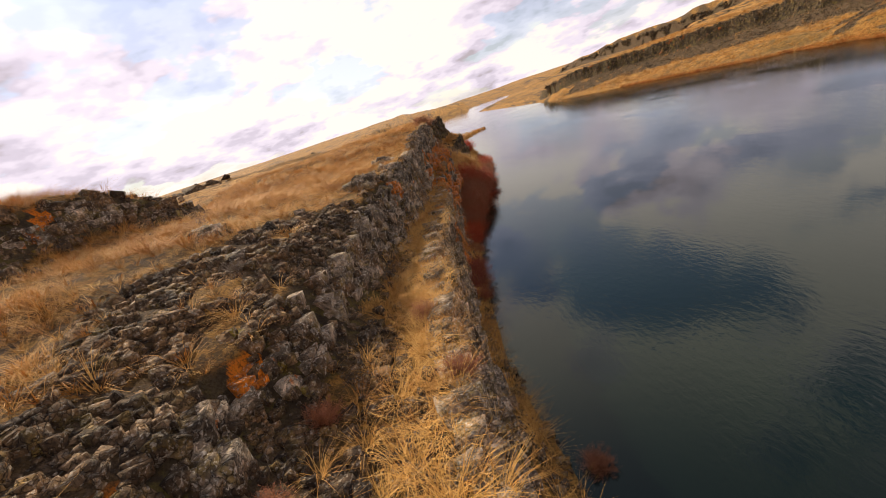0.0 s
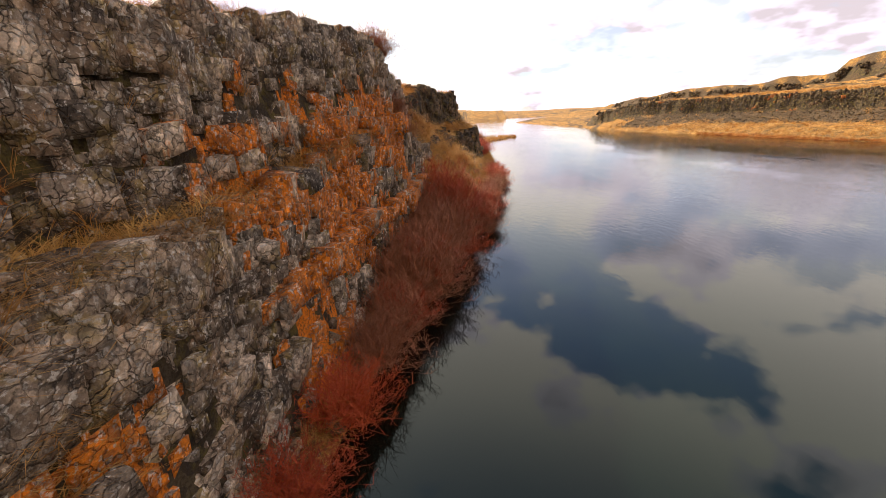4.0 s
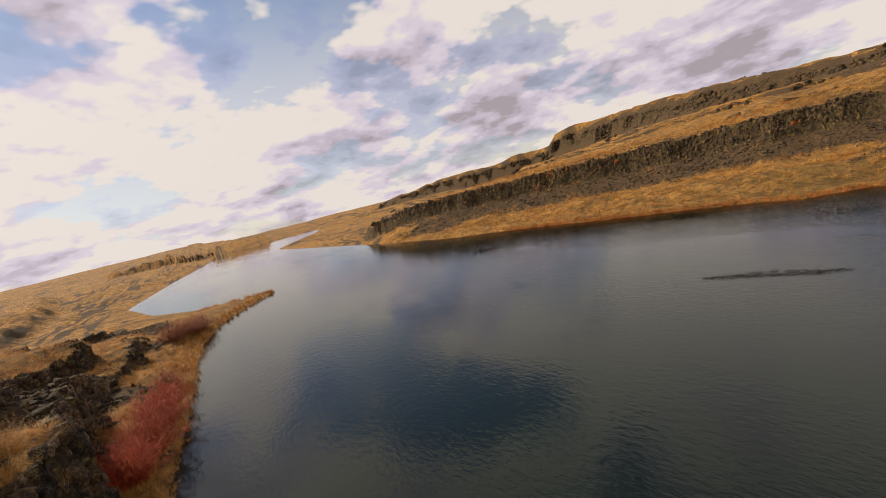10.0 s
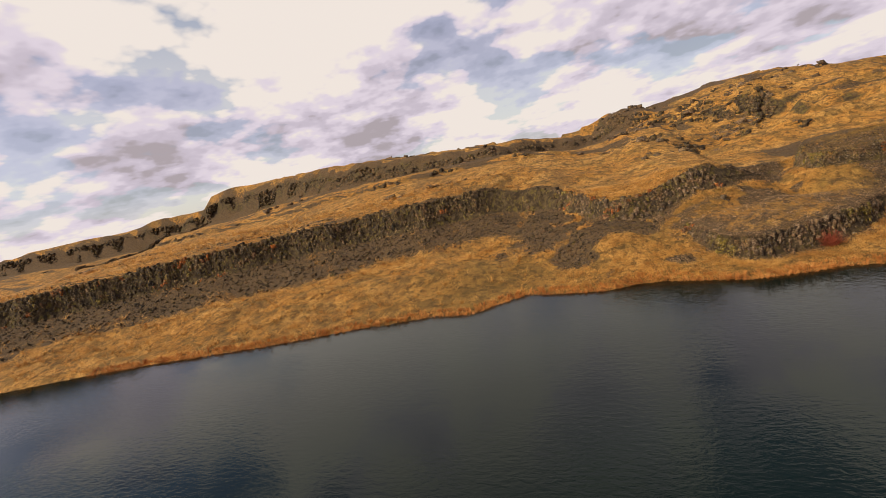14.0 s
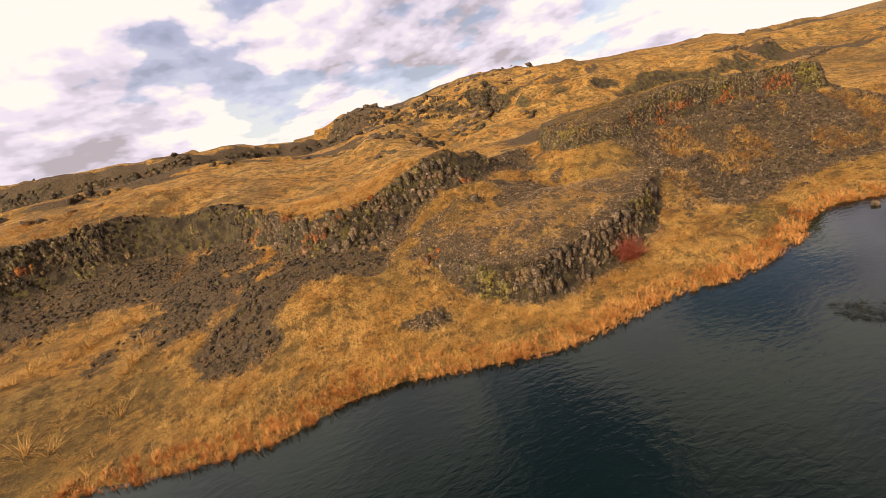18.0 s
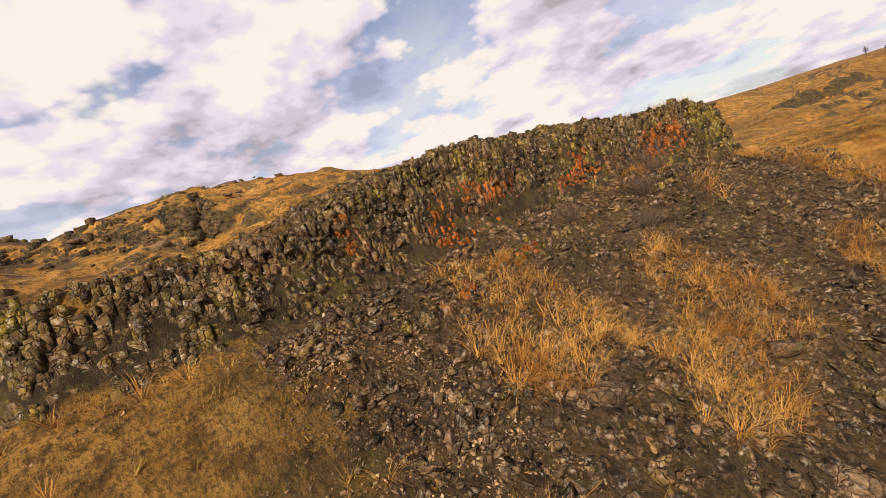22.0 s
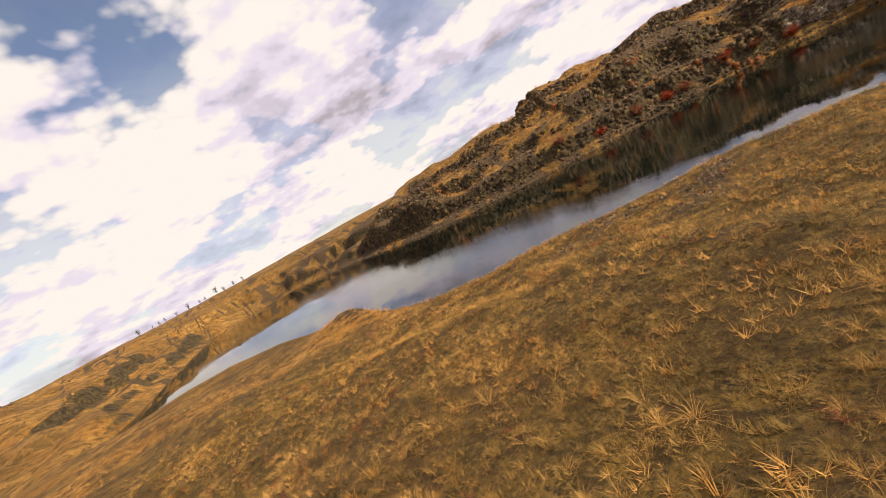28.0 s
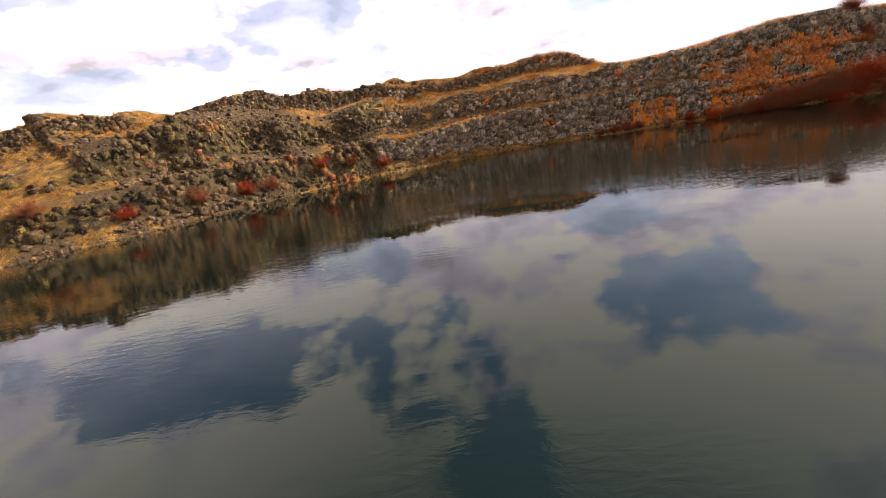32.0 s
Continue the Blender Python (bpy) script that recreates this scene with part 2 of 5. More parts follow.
def rock_material(name, dark, light, lichen, amount, pale=0.35, moss=0.0):
    q = Nodes(name, 0.92)
    base = q.mix(q.span(q.noise(1.3, 6, 0.62), 0.34, 0.66), dark, light)
    tone = q.math("FRACT", q.math("ADD", q.each(), q.island()), 0.0)
    level = q.n.new("ShaderNodeMapRange")
    q.l.new(tone, level.inputs["Value"])
    level.inputs["To Min"].default_value, level.inputs["To Max"].default_value = 0.32, 1.45
    base = q.mix(1.0, base, level.outputs["Result"], "MULTIPLY")
    warm = q.span(q.noise(0.7, 5, 0.6), 0.48, 0.66)
    base = q.mix(q.math("MULTIPLY", warm, 0.6), base, (0.30, 0.155, 0.06))
    if moss:
        base = q.mix(q.math("MULTIPLY", q.span(q.noise(2.1, 5, 0.62), 0.50, 0.64), moss), base, (0.33, 0.215, 0.04))
    if amount:
        spread = q.math("ADD", q.noise(0.55, 4, 0.6, stretch=(1, 1, 0.45)), q.math("MULTIPLY", q.noise(4.0, 5, 0.7, stretch=(1, 1, 0.4)), 0.55))
        edge = 1.02 - 0.42 * amount
        base = q.mix(q.span(spread, edge, edge + 0.10), base, q.mix(q.noise(7.0, 3), lichen, tuple(0.5 * v for v in lichen)))
    if pale:
        spot = q.span(q.noise(11.0, 4, 0.62), 0.54, 0.61)
        base = q.mix(q.math("MULTIPLY", spot, pale), base, (0.54, 0.46, 0.36))
    shard, edge = q.shards(5.5)
    chip, rim = q.shards(14.0, 0.15)
    base = q.mix(q.math("MULTIPLY", q.span(shard, 0.35, 0.95), 0.45), base, tuple(0.35 * v for v in dark))
    base = q.mix(q.math("MULTIPLY", q.span(chip, 0.45, 0.95), 0.45), base, tuple(0.45 * v for v in dark))
    crack = q.math("MULTIPLY", q.span(edge, 0.06, 0.0), q.span(q.noise(1.7, 4, 0.6), 0.42, 0.60))
    base = q.mix(q.math("MULTIPLY", crack, 0.8), base, tuple(0.25 * v for v in dark))
    grain = q.n.new("ShaderNodeMapRange")
    q.l.new(q.noise(5.0, 8, 0.72, stretch=(1, 1, 0.7)), grain.inputs["Value"])
    for key, v in (("From Min", 0.36), ("From Max", 0.64), ("To Min", 0.55), ("To Max", 1.40)):
        grain.inputs[key].default_value = v
    base = q.mix(1.0, base, grain.outputs["Result"], "MULTIPLY")
    hgt = q.math("ADD", q.math("MULTIPLY", shard, 0.8), q.math("ADD", q.math("MULTIPLY", chip, 0.3), q.math("MULTIPLY", q.span(edge, 0.0, 0.10), 0.4)))
    q.bump(q.math("ADD", hgt, q.math("MULTIPLY", q.noise(6.0, 6, 0.65), 0.9)), 1.0, 0.07)
    return q.done(base)


def ground_material():
    q = Nodes("grassland", 0.95)
    sep = q.n.new("ShaderNodeSeparateXYZ")
    q.l.new(q.pos.outputs["Normal"], sep.inputs[0])
    gold = q.mix(q.span(q.noise(0.16, 5), 0.35, 0.65), GOLD_A, GOLD_B)
    gold = q.mix(q.span(q.noise(1.1, 6, 0.65), 0.40, 0.70), gold, GOLD_C)
    gold = q.mix(q.span(q.noise(5.5, 7, 0.75, stretch=(1, 2.6, 1)), 0.49, 0.60), gold, (0.22, 0.105, 0.022))
    green = q.mix(q.span(q.noise(2.3, 6, 0.7), 0.40, 0.60), (0.25, 0.145, 0.026), (0.085, 0.052, 0.013))
    green = q.mix(q.span(q.noise(8.0, 6, 0.75), 0.50, 0.58), green, (0.34, 0.205, 0.055))
    green = q.mix(q.span(q.noise(5.0, 6, 0.75, stretch=(1.7, 1, 1)), 0.54, 0.62), green, (0.045, 0.030, 0.009))
    turf = q.mix(q.attr("olive"), gold, green)
    turf = q.mix(q.math("MULTIPLY", q.span(q.noise(0.42, 6, 0.68), 0.47, 0.58), 0.7), turf, (0.15, 0.088, 0.022))
    turf = q.mix(q.math("MULTIPLY", q.span(q.noise(1.3, 7, 0.75), 0.50, 0.58), 0.75), turf, (0.085, 0.046, 0.013))
    far = q.span(q.noise(0.035, 6, 0.62, stretch=(1.0, 2.2, 1.0)), 0.50, 0.60)
    turf = q.mix(q.math("MULTIPLY", far, 0.45), turf, (0.13, 0.07, 0.022))
    pebble, gap = q.shards(6.5, 0.2)
    stone = q.mix(q.span(pebble, 0.2, 0.9), (0.15, 0.092, 0.050), (0.030, 0.018, 0.010))
    stone = q.mix(q.span(gap, 0.0, 0.12), q.mix(q.noise(9.0, 4), (0.03, 0.018, 0.009), (0.12, 0.07, 0.03)), stone)
    stone = q.mix(q.math("MULTIPLY", q.span(q.noise(2.6, 6, 0.7), 0.44, 0.58), 0.65), stone, (0.15, 0.085, 0.026))
    stone = q.mix(q.math("MULTIPLY", q.span(q.noise(12.0, 5, 0.7), 0.57, 0.66), 0.5), stone, (0.25, 0.22, 0.18))
    lay = q.math("ADD", q.attr("stony"), q.math("MULTIPLY", q.math("SUBTRACT", q.noise(1.5, 7, 0.72), 0.5), 1.7))
    col = q.mix(q.span(lay, 0.40, 0.56), turf, stone)
    shard, edge = q.shards(4.5)
    wall = q.mix(q.span(q.noise(1.3, 6, 0.65), 0.36, 0.64), (0.030, 0.020, 0.011), (0.125, 0.085, 0.040))
    wall = q.mix(q.math("MULTIPLY", q.span(shard, 0.3, 0.95), 0.65), wall, (0.035, 0.023, 0.014))
    wall = q.mix(q.math("MULTIPLY", q.span(q.noise(1.6, 5, 0.65), 0.5, 0.62), 0.7), wall, (0.16, 0.115, 0.022))
    wall = q.mix(q.span(q.math("ADD", q.attr("lichen"), q.math("MULTIPLY", q.math("SUBTRACT", q.noise(3.0, 5, 0.7, stretch=(1, 1, 0.4)), 0.5), 1.3)), 0.45, 0.6), wall, ORANGE)
    steep = q.math("ADD", sep.outputs["Z"], q.math("MULTIPLY", q.math("SUBTRACT", q.noise(1.2, 5, 0.7), 0.5), 0.25))
    col = q.mix(q.span(steep, 0.68, 0.80), wall, col)
    speck = q.noise(16.0, 6, 0.75)
    col = q.mix(q.math("MULTIPLY", q.span(speck, 0.49, 0.57), 0.65), col, (0.050, 0.028, 0.009))
    hgt = q.math("ADD", q.noise(3.0, 8, 0.7), q.math("MULTIPLY", speck, 0.5))
    q.bump(hgt, 1.0, 0.20)
    return q.done(col)


def blade_material(name, a, b, c):
    q = Nodes(name, 0.75)
    col = q.mix(q.span(q.island(), 0.0, 1.0), a, b)
    col = q.mix(q.span(q.noise(0.7, 4), 0.40, 0.68), col, c)
    return q.done(col)


def twig_material(name, a, b):
    q = Nodes(name, 0.7)
    col = q.mix(q.island(), a, b)
    col = q.mix(q.math("MULTIPLY", q.each(), 0.5), col, tuple(0.5 * v for v in a))
    return q.done(col)


def water_material():
    q = Nodes("lake_water", 0.015)
    q.b.inputs["Specular IOR Level"].default_value = 0.7
    q.b.inputs["Specular Tint"].default_value = (0.86, 1.0, 0.88, 1)
    q.b.inputs["IOR"].default_value = 1.34
    deep = q.mix(q.span(q.noise(0.05, 3), 0.35, 0.65), (0.0016, 0.0038, 0.0024), (0.0030, 0.0072, 0.0044))
    gust = q.span(q.noise(0.050, 4, 0.6, stretch=(1.0, 0.55, 1.0)), 0.46, 0.60)
    where = q.n.new("ShaderNodeSeparateXYZ")
    q.l.new(q.pos.outputs["Position"], where.inputs[0])
    breeze = q.math("MULTIPLY", q.span(where.outputs["Y"], 6.0, 30.0), q.span(q.noise(0.09, 4, 0.6, stretch=(1.0, 0.5, 1.0)), 0.30, 0.55))
    gust = q.math("MAXIMUM", q.math("MULTIPLY", gust, 0.55), breeze)
    fine = q.noise(4.6, 3, 0.55, stretch=(1.0, 0.4, 1.0), dist=0.5)
    swell = q.noise(0.8, 2, 0.5, stretch=(1.0, 0.5, 1.0), dist=0.4)
    q.bump(q.math("ADD", q.math("MULTIPLY", fine, q.math("MULTIPLY_ADD", gust, 0.014, 0.0006)), q.math("MULTIPLY", swell, 0.0024)), 1.0, 1.0)
    return q.done(deep)


GOLD_A, GOLD_B, GOLD_C = (0.60, 0.272, 0.046), (0.72, 0.385, 0.098), (0.41, 0.168, 0.027)
ORANGE, OLIVE_L = (0.78, 0.21, 0.012), (0.34, 0.235, 0.030)
M_GROUND = ground_material()
M_WATER = water_material()
ROCKS = {
    "grey": rock_material("grey_basalt", (0.13, 0.088, 0.055), (0.58, 0.43, 0.29), ORANGE, 0.20, 0.85, 0.5),
    "orange": rock_material("orange_lichened_basalt", (0.22, 0.15, 0.095), (0.60, 0.45, 0.30), (0.88, 0.235, 0.012), 0.92, 0.75, 0.3),
    "olive": rock_material("olive_lichened_basalt", (0.075, 0.046, 0.020), (0.24, 0.150, 0.062), OLIVE_L, 0.52, 0.45, 0.55),
    "rust": rock_material("rust_brown_basalt", (0.120, 0.055, 0.023), (0.28, 0.150, 0.070), (0.56, 0.15, 0.014), 0.66, 0.25, 0.3),
    # lower albedo than dark; also carries shade for the north cliff's faces
    "black": rock_material("black_basalt_with_shade", (0.034, 0.022, 0.012), (0.125, 0.080, 0.040), OLIVE_L, 0.24, 0.22, 0.45),
    "tan": rock_material("tan_basalt_gravel", (0.22, 0.125, 0.058), (0.58, 0.36, 0.19), OLIVE_L, 0.22, 0.30, 0.3),
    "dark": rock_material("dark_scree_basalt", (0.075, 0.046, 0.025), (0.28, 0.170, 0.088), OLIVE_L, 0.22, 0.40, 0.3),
}
M_GOLD = blade_material("dry_gold_grass", (0.56, 0.265, 0.052), (0.70, 0.395, 0.108), (0.39, 0.165, 0.030))
M_REED = blade_material("rust_reed", (0.58, 0.20, 0.035), (0.66, 0.33, 0.095), (0.38, 0.115, 0.02))
M_MOSSY = blade_material("olive_turf", (0.22, 0.125, 0.024), (0.40, 0.225, 0.052), (0.08, 0.050, 0.012))
M_RED = twig_material("red_twig", (0.34, 0.032, 0.008), (0.58, 0.105, 0.020))
M_WINE = twig_material("wine_twig", (0.22, 0.035, 0.016), (0.38, 0.095, 0.04))
M_BROWN = twig_material("brown_twig", (0.26, 0.075, 0.026), (0.48, 0.185, 0.080))
M_GREYTWIG = twig_material("grey_bark", (0.14, 0.09, 0.06), (0.26, 0.18, 0.12))
M_BARK = twig_material("dark_bark", (0.05, 0.035, 0.028), (0.10, 0.07, 0.055))
M_WEED = blade_material("water_weed", (0.012, 0.012, 0.007), (0.022, 0.019, 0.010), (0.010, 0.009, 0.006))


# ---- lie of the land ----
# shoreline, clockwise from the spit along the west bank south, round the arm, back north along the east bank
SHORE_W = [(30, 430), (18, 300), (4, 220), (-4, 160), (3, 130), (11, 116), (22.2, 110.5), (17.5, 104), (12.5, 96), (10, 86), (9.2, 76), (8.4, 62), (7.4, 53), (6.6, 44), (5.9, 36),
           (4.0, 27), (2.2, 20), (0.4, 15), (-1.5, 10), (-2.6, 4), (-3.4, -2), (-4.3, -8), (-5.0, -15), (-4.6, -22), (-2.6, -30), (0.4, -37), (6, -43.5), (12.5, -48), (19.5, -52.5), (26, -59)]
SHORE_S = [(32.5, -68), (37.5, -79), (38.5, -94), (38.5, -110), (41, -134), (47, -155), (57, -158), (68, -143), (73.5, -121), (79, -96), (82.5, -79), (86, -70)]
SHORE_E = [(81.5, -65), (76.5, -65.2), (71.2, -62.4), (67.6, -56.8), (64.4, -48), (63.6, -43.5), (62.6, -38.6), (60.6, -34.6), (57.8, -31.8), (56.7, -30.0), (55.6, -27.2), (54.0, -24.2), (52.4, -22.0), (51.0, -19.4), (47.6, -15), (46.2, -11), (49, -6), (54, -1), (59.5, 4.2), (63.5, 6.3), (66.6, 7.6), (68.8, 9.4), (69.3, 11.8), (68.6, 14),
           (67.3, 16), (66.5, 18.6), (66.1, 21.6), (66.6, 24), (66.1, 27), (65.8, 30), (66.6, 33), (67.8, 36), (67.8, 38.3), (66.8, 41), (67.3, 44.5), (68.2, 47.6), (66.0, 50.6), (64.6, 52.4), (65.0, 56), (64, 62.5), (61.8, 72),
           (60.2, 83), (58.5, 92), (54.5, 107), (53, 125), (52, 152), (50, 200), (48.5, 255), (62, 290), (90, 340), (120, 430)]
SHORE = SHORE_W + SHORE_S + SHORE_E


def smooth(a, b, v):
    u = np.clip((v - a) / (b - a), 0.0, 1.0)
    return u * u * (3 - 2 * u)


def hash01(ix, iy, seed=0):
    h = (ix.astype(np.int64) * 374761393 + iy.astype(np.int64) * 668265263 + seed * 974634541) & 0xFFFFFFFF
    h = ((h ^ (h >> 13)) * 1274126177) & 0xFFFFFFFF
    return ((h ^ (h >> 16)) & 0xFFFFFF) / float(0xFFFFFF)


def vnoise(x, y, seed=0):
    ix, iy = np.floor(x), np.floor(y)
    fx, fy = x - ix, y - iy
    fx, fy = fx * fx * (3 - 2 * fx), fy * fy * (3 - 2 * fy)
    a, b = hash01(ix, iy, seed), hash01(ix + 1, iy, seed)
    c, d = hash01(ix, iy + 1, seed), hash01(ix + 1, iy + 1, seed)
    return (a * (1 - fx) + b * fx) * (1 - fy) + (c * (1 - fx) + d * fx) * fy


def fbm2(x, y, octaves=4, seed=0, gain=0.5):
    s, amp, tot = 0.0, 1.0, 0.0
    for k in range(octaves):
        s = s + amp * (vnoise(x, y, seed + k) - 0.5)
        tot += amp
        amp *= gain
        x, y = x * 2.03 + 17.1, y * 2.03 - 9.7
    return s / tot * 2


def nearest(x, y, poly, closed=False):
    """Distance to a polyline, its running position (in vertices) there, and the side (+ to its left)."""
    best, pos, side = np.full(x.shape, 1e18), np.zeros(x.shape), np.ones(x.shape)
    pts = poly + poly[:1] if closed else poly
    for k in range(len(pts) - 1):
        (ax, ay), (bx, by) = pts[k], pts[k + 1]
        dx, dy = bx - ax, by - ay
        u = np.clip(((x - ax) * dx + (y - ay) * dy) / (dx * dx + dy * dy), 0, 1)
        ex, ey = x - ax - u * dx, y - ay - u * dy
        d = ex * ex + ey * ey
        m = d < best
        best = np.where(m, d, best)
        pos = np.where(m, k + u, pos)
        side = np.where(m, np.sign(dx * ey - dy * ex), side)
    return np.sqrt(best), pos, side


def inside(x, y, poly):
    r = np.zeros(x.shape, bool)
    for k in range(len(poly)):
        (ax, ay), (bx, by) = poly[k], poly[(k + 1) % len(poly)]
        c = (ay > y) != (by > y)
        with np.errstate(divide="ignore", invalid="ignore"):
            xx = (bx - ax) * (y - ay) / (by - ay + 1e-12) + ax
        r ^= c & (x < xx)
    return r


def bank_step(x, y, poly, width, taper):
    """0 in front of a bank (to the right of its line), 1 behind; fades out past its ends."""
    d, p, s = nearest(x, y, poly)
    f = smooth(-width, 0.15 * width, d * s)
    n = len(poly) - 1
    (ax, ay), (bx, by) = poly[0], poly[-1]
    da, db = np.hypot(x - ax, y - ay), np.hypot(x - bx, y - by)
    end = np.where(p <= 1e-6, 1 - smooth(0, taper, da), np.where(p >= n - 1e-6, 1 - smooth(0, taper, db), 1.0))
    return f * end, d * s, p


NW, NS = len(SHORE_W), len(SHORE_S)
# west bank by shore vertex: foot distance, foot height, lower wall, ledge width, upper wall, wall run, rise behind
W_FOOT = [8, 8, 8, 8, 8, 10, 14, 12, 8, 5, 5, 5, 5.5, 6, 5.5, 4, 3.2, 2.0, 1.2, 0.9, 0.9, 0.9, 0.9, 1.1, 1.1, 1.2, 1.4, 1.6, 2, 3]
W_FH = [1, 1, 1, 1, .8, .7, .5, .7, 1.2, 1.2, 1.3, 1.5, 1.8, 2.4, 2.6, 2.0, 1.6, 1.2, .9, .5, .5, .5, .5, .7, .9, 1, 1.2, 1.2, 1.2, 1]
W_LOW = [1, 1, 1, 1, .8, .4, .1, .2, .6, 1.4, 2, 2, 1.8, 1.6, 2, 2.6, 3.4, 4.6, 4.6, 4.2, 4.2, 4.3, 4.2, 3.8, 3.0, 2.5, 2.5, 2.4, 2.2, 1.5]
W_LEDGE = [6, 6, 6, 6, 6, 8, 8, 8, 6, 5, 5, 5, 5, 4.5, 4, 1.8, 0.8, 0.4, .5, 0.9, 1.5, 1.7, 1.7, 2.2, 3.0, 3.5, 4.0, 4.5, 5, 6]
W_UP = [1, 1, 1, 1, .8, .4, .1, .2, .8, 2.0, 2.6, 2.8, 3.2, 3.2, 3.5, 3.9, 3.8, 3.6, 3.6, 3.5, 3.2, 3.0, 3.2, 3.6, 4.4, 5.0, 5.6, 6.0, 5.6, 4]
W_RUN = [4, 4, 4, 4, 4, 3, 3, 3, 2.5, 1.4, 1, .9, .9, .9, .9, .8, .8, .7, .6, .6, .6, .6, 0.7, 0.9, 1.6, 1.8, 1.5, 1.3, 1.3, 2]
W_URUN = [4, 4, 4, 4, 4, 3, 3, 3, 2.5, 1.4, 1, .9, .9, .9, .9, .8, .8, .7, .6, .6, .7, 1.2, 2.6, 5.5, 7.0, 6, 4.5, 3.5, 3.5, 4]
# east bank: long low bank, then upper ridge
BANK = [(58, 150), (63, 131), (74, 112), (81, 99), (87.5, 86), (93, 66), (95.5, 54), (92.5, 45.5), (86, 41.2), (80.6, 38.8), (79.2, 36.2), (80.8, 31.6), (82.8, 27.0), (84.4, 23.0), (92, 20.0)]
RIDGE = [(130, 300), (142, 250), (160, 205), (171, 165), (163, 135), (150, 105), (140, 78), (136, 58), (150, 36), (166, 12)]
BUTTE = [(95, 14), (87, 17.6), (82.8, 19.2), (81.1, 18.4), (80.6, 16.0), (81.2, 13.0), (81.7, 10.4), (81.4, 7.2), (80.3, 3.5), (79.2, 0.6), (78.4, -1.4), (80.2, -3.4), (86, -5)]
MOUND = [(69.2, 28.8), (69.9, 26.2), (71.0, 23.6), (72.2, 20.8), (76.6, 15.2), (78.4, 17.0), (79.2, 22), (78.8, 28), (77.0, 32.8), (74.3, 32.4), (70.8, 30.8)]
SRIDGE = [(150, 30), (118, -8), (112, -26), (118, -44), (140, -60)]
NRIDGE = [(-24, 80), (-18, 120), (-22, 170), (-40, 260)]
WRIDGE = [(30, -106), (17, -88), (5, -73), (-6, -62), (-15, -52), (-20, -42), (-21.5, -28), (-22, -14), (-19.5, -4), (-17, 10), (-19, 30)]


def slope(u):
    """A face that climbs in one go when short, with a rounded rim and two small breaks."""
    return 0.75 * u * u * (3 - 2 * u) + 0.25 * u + 0.045 * np.sin(u * 12.566)


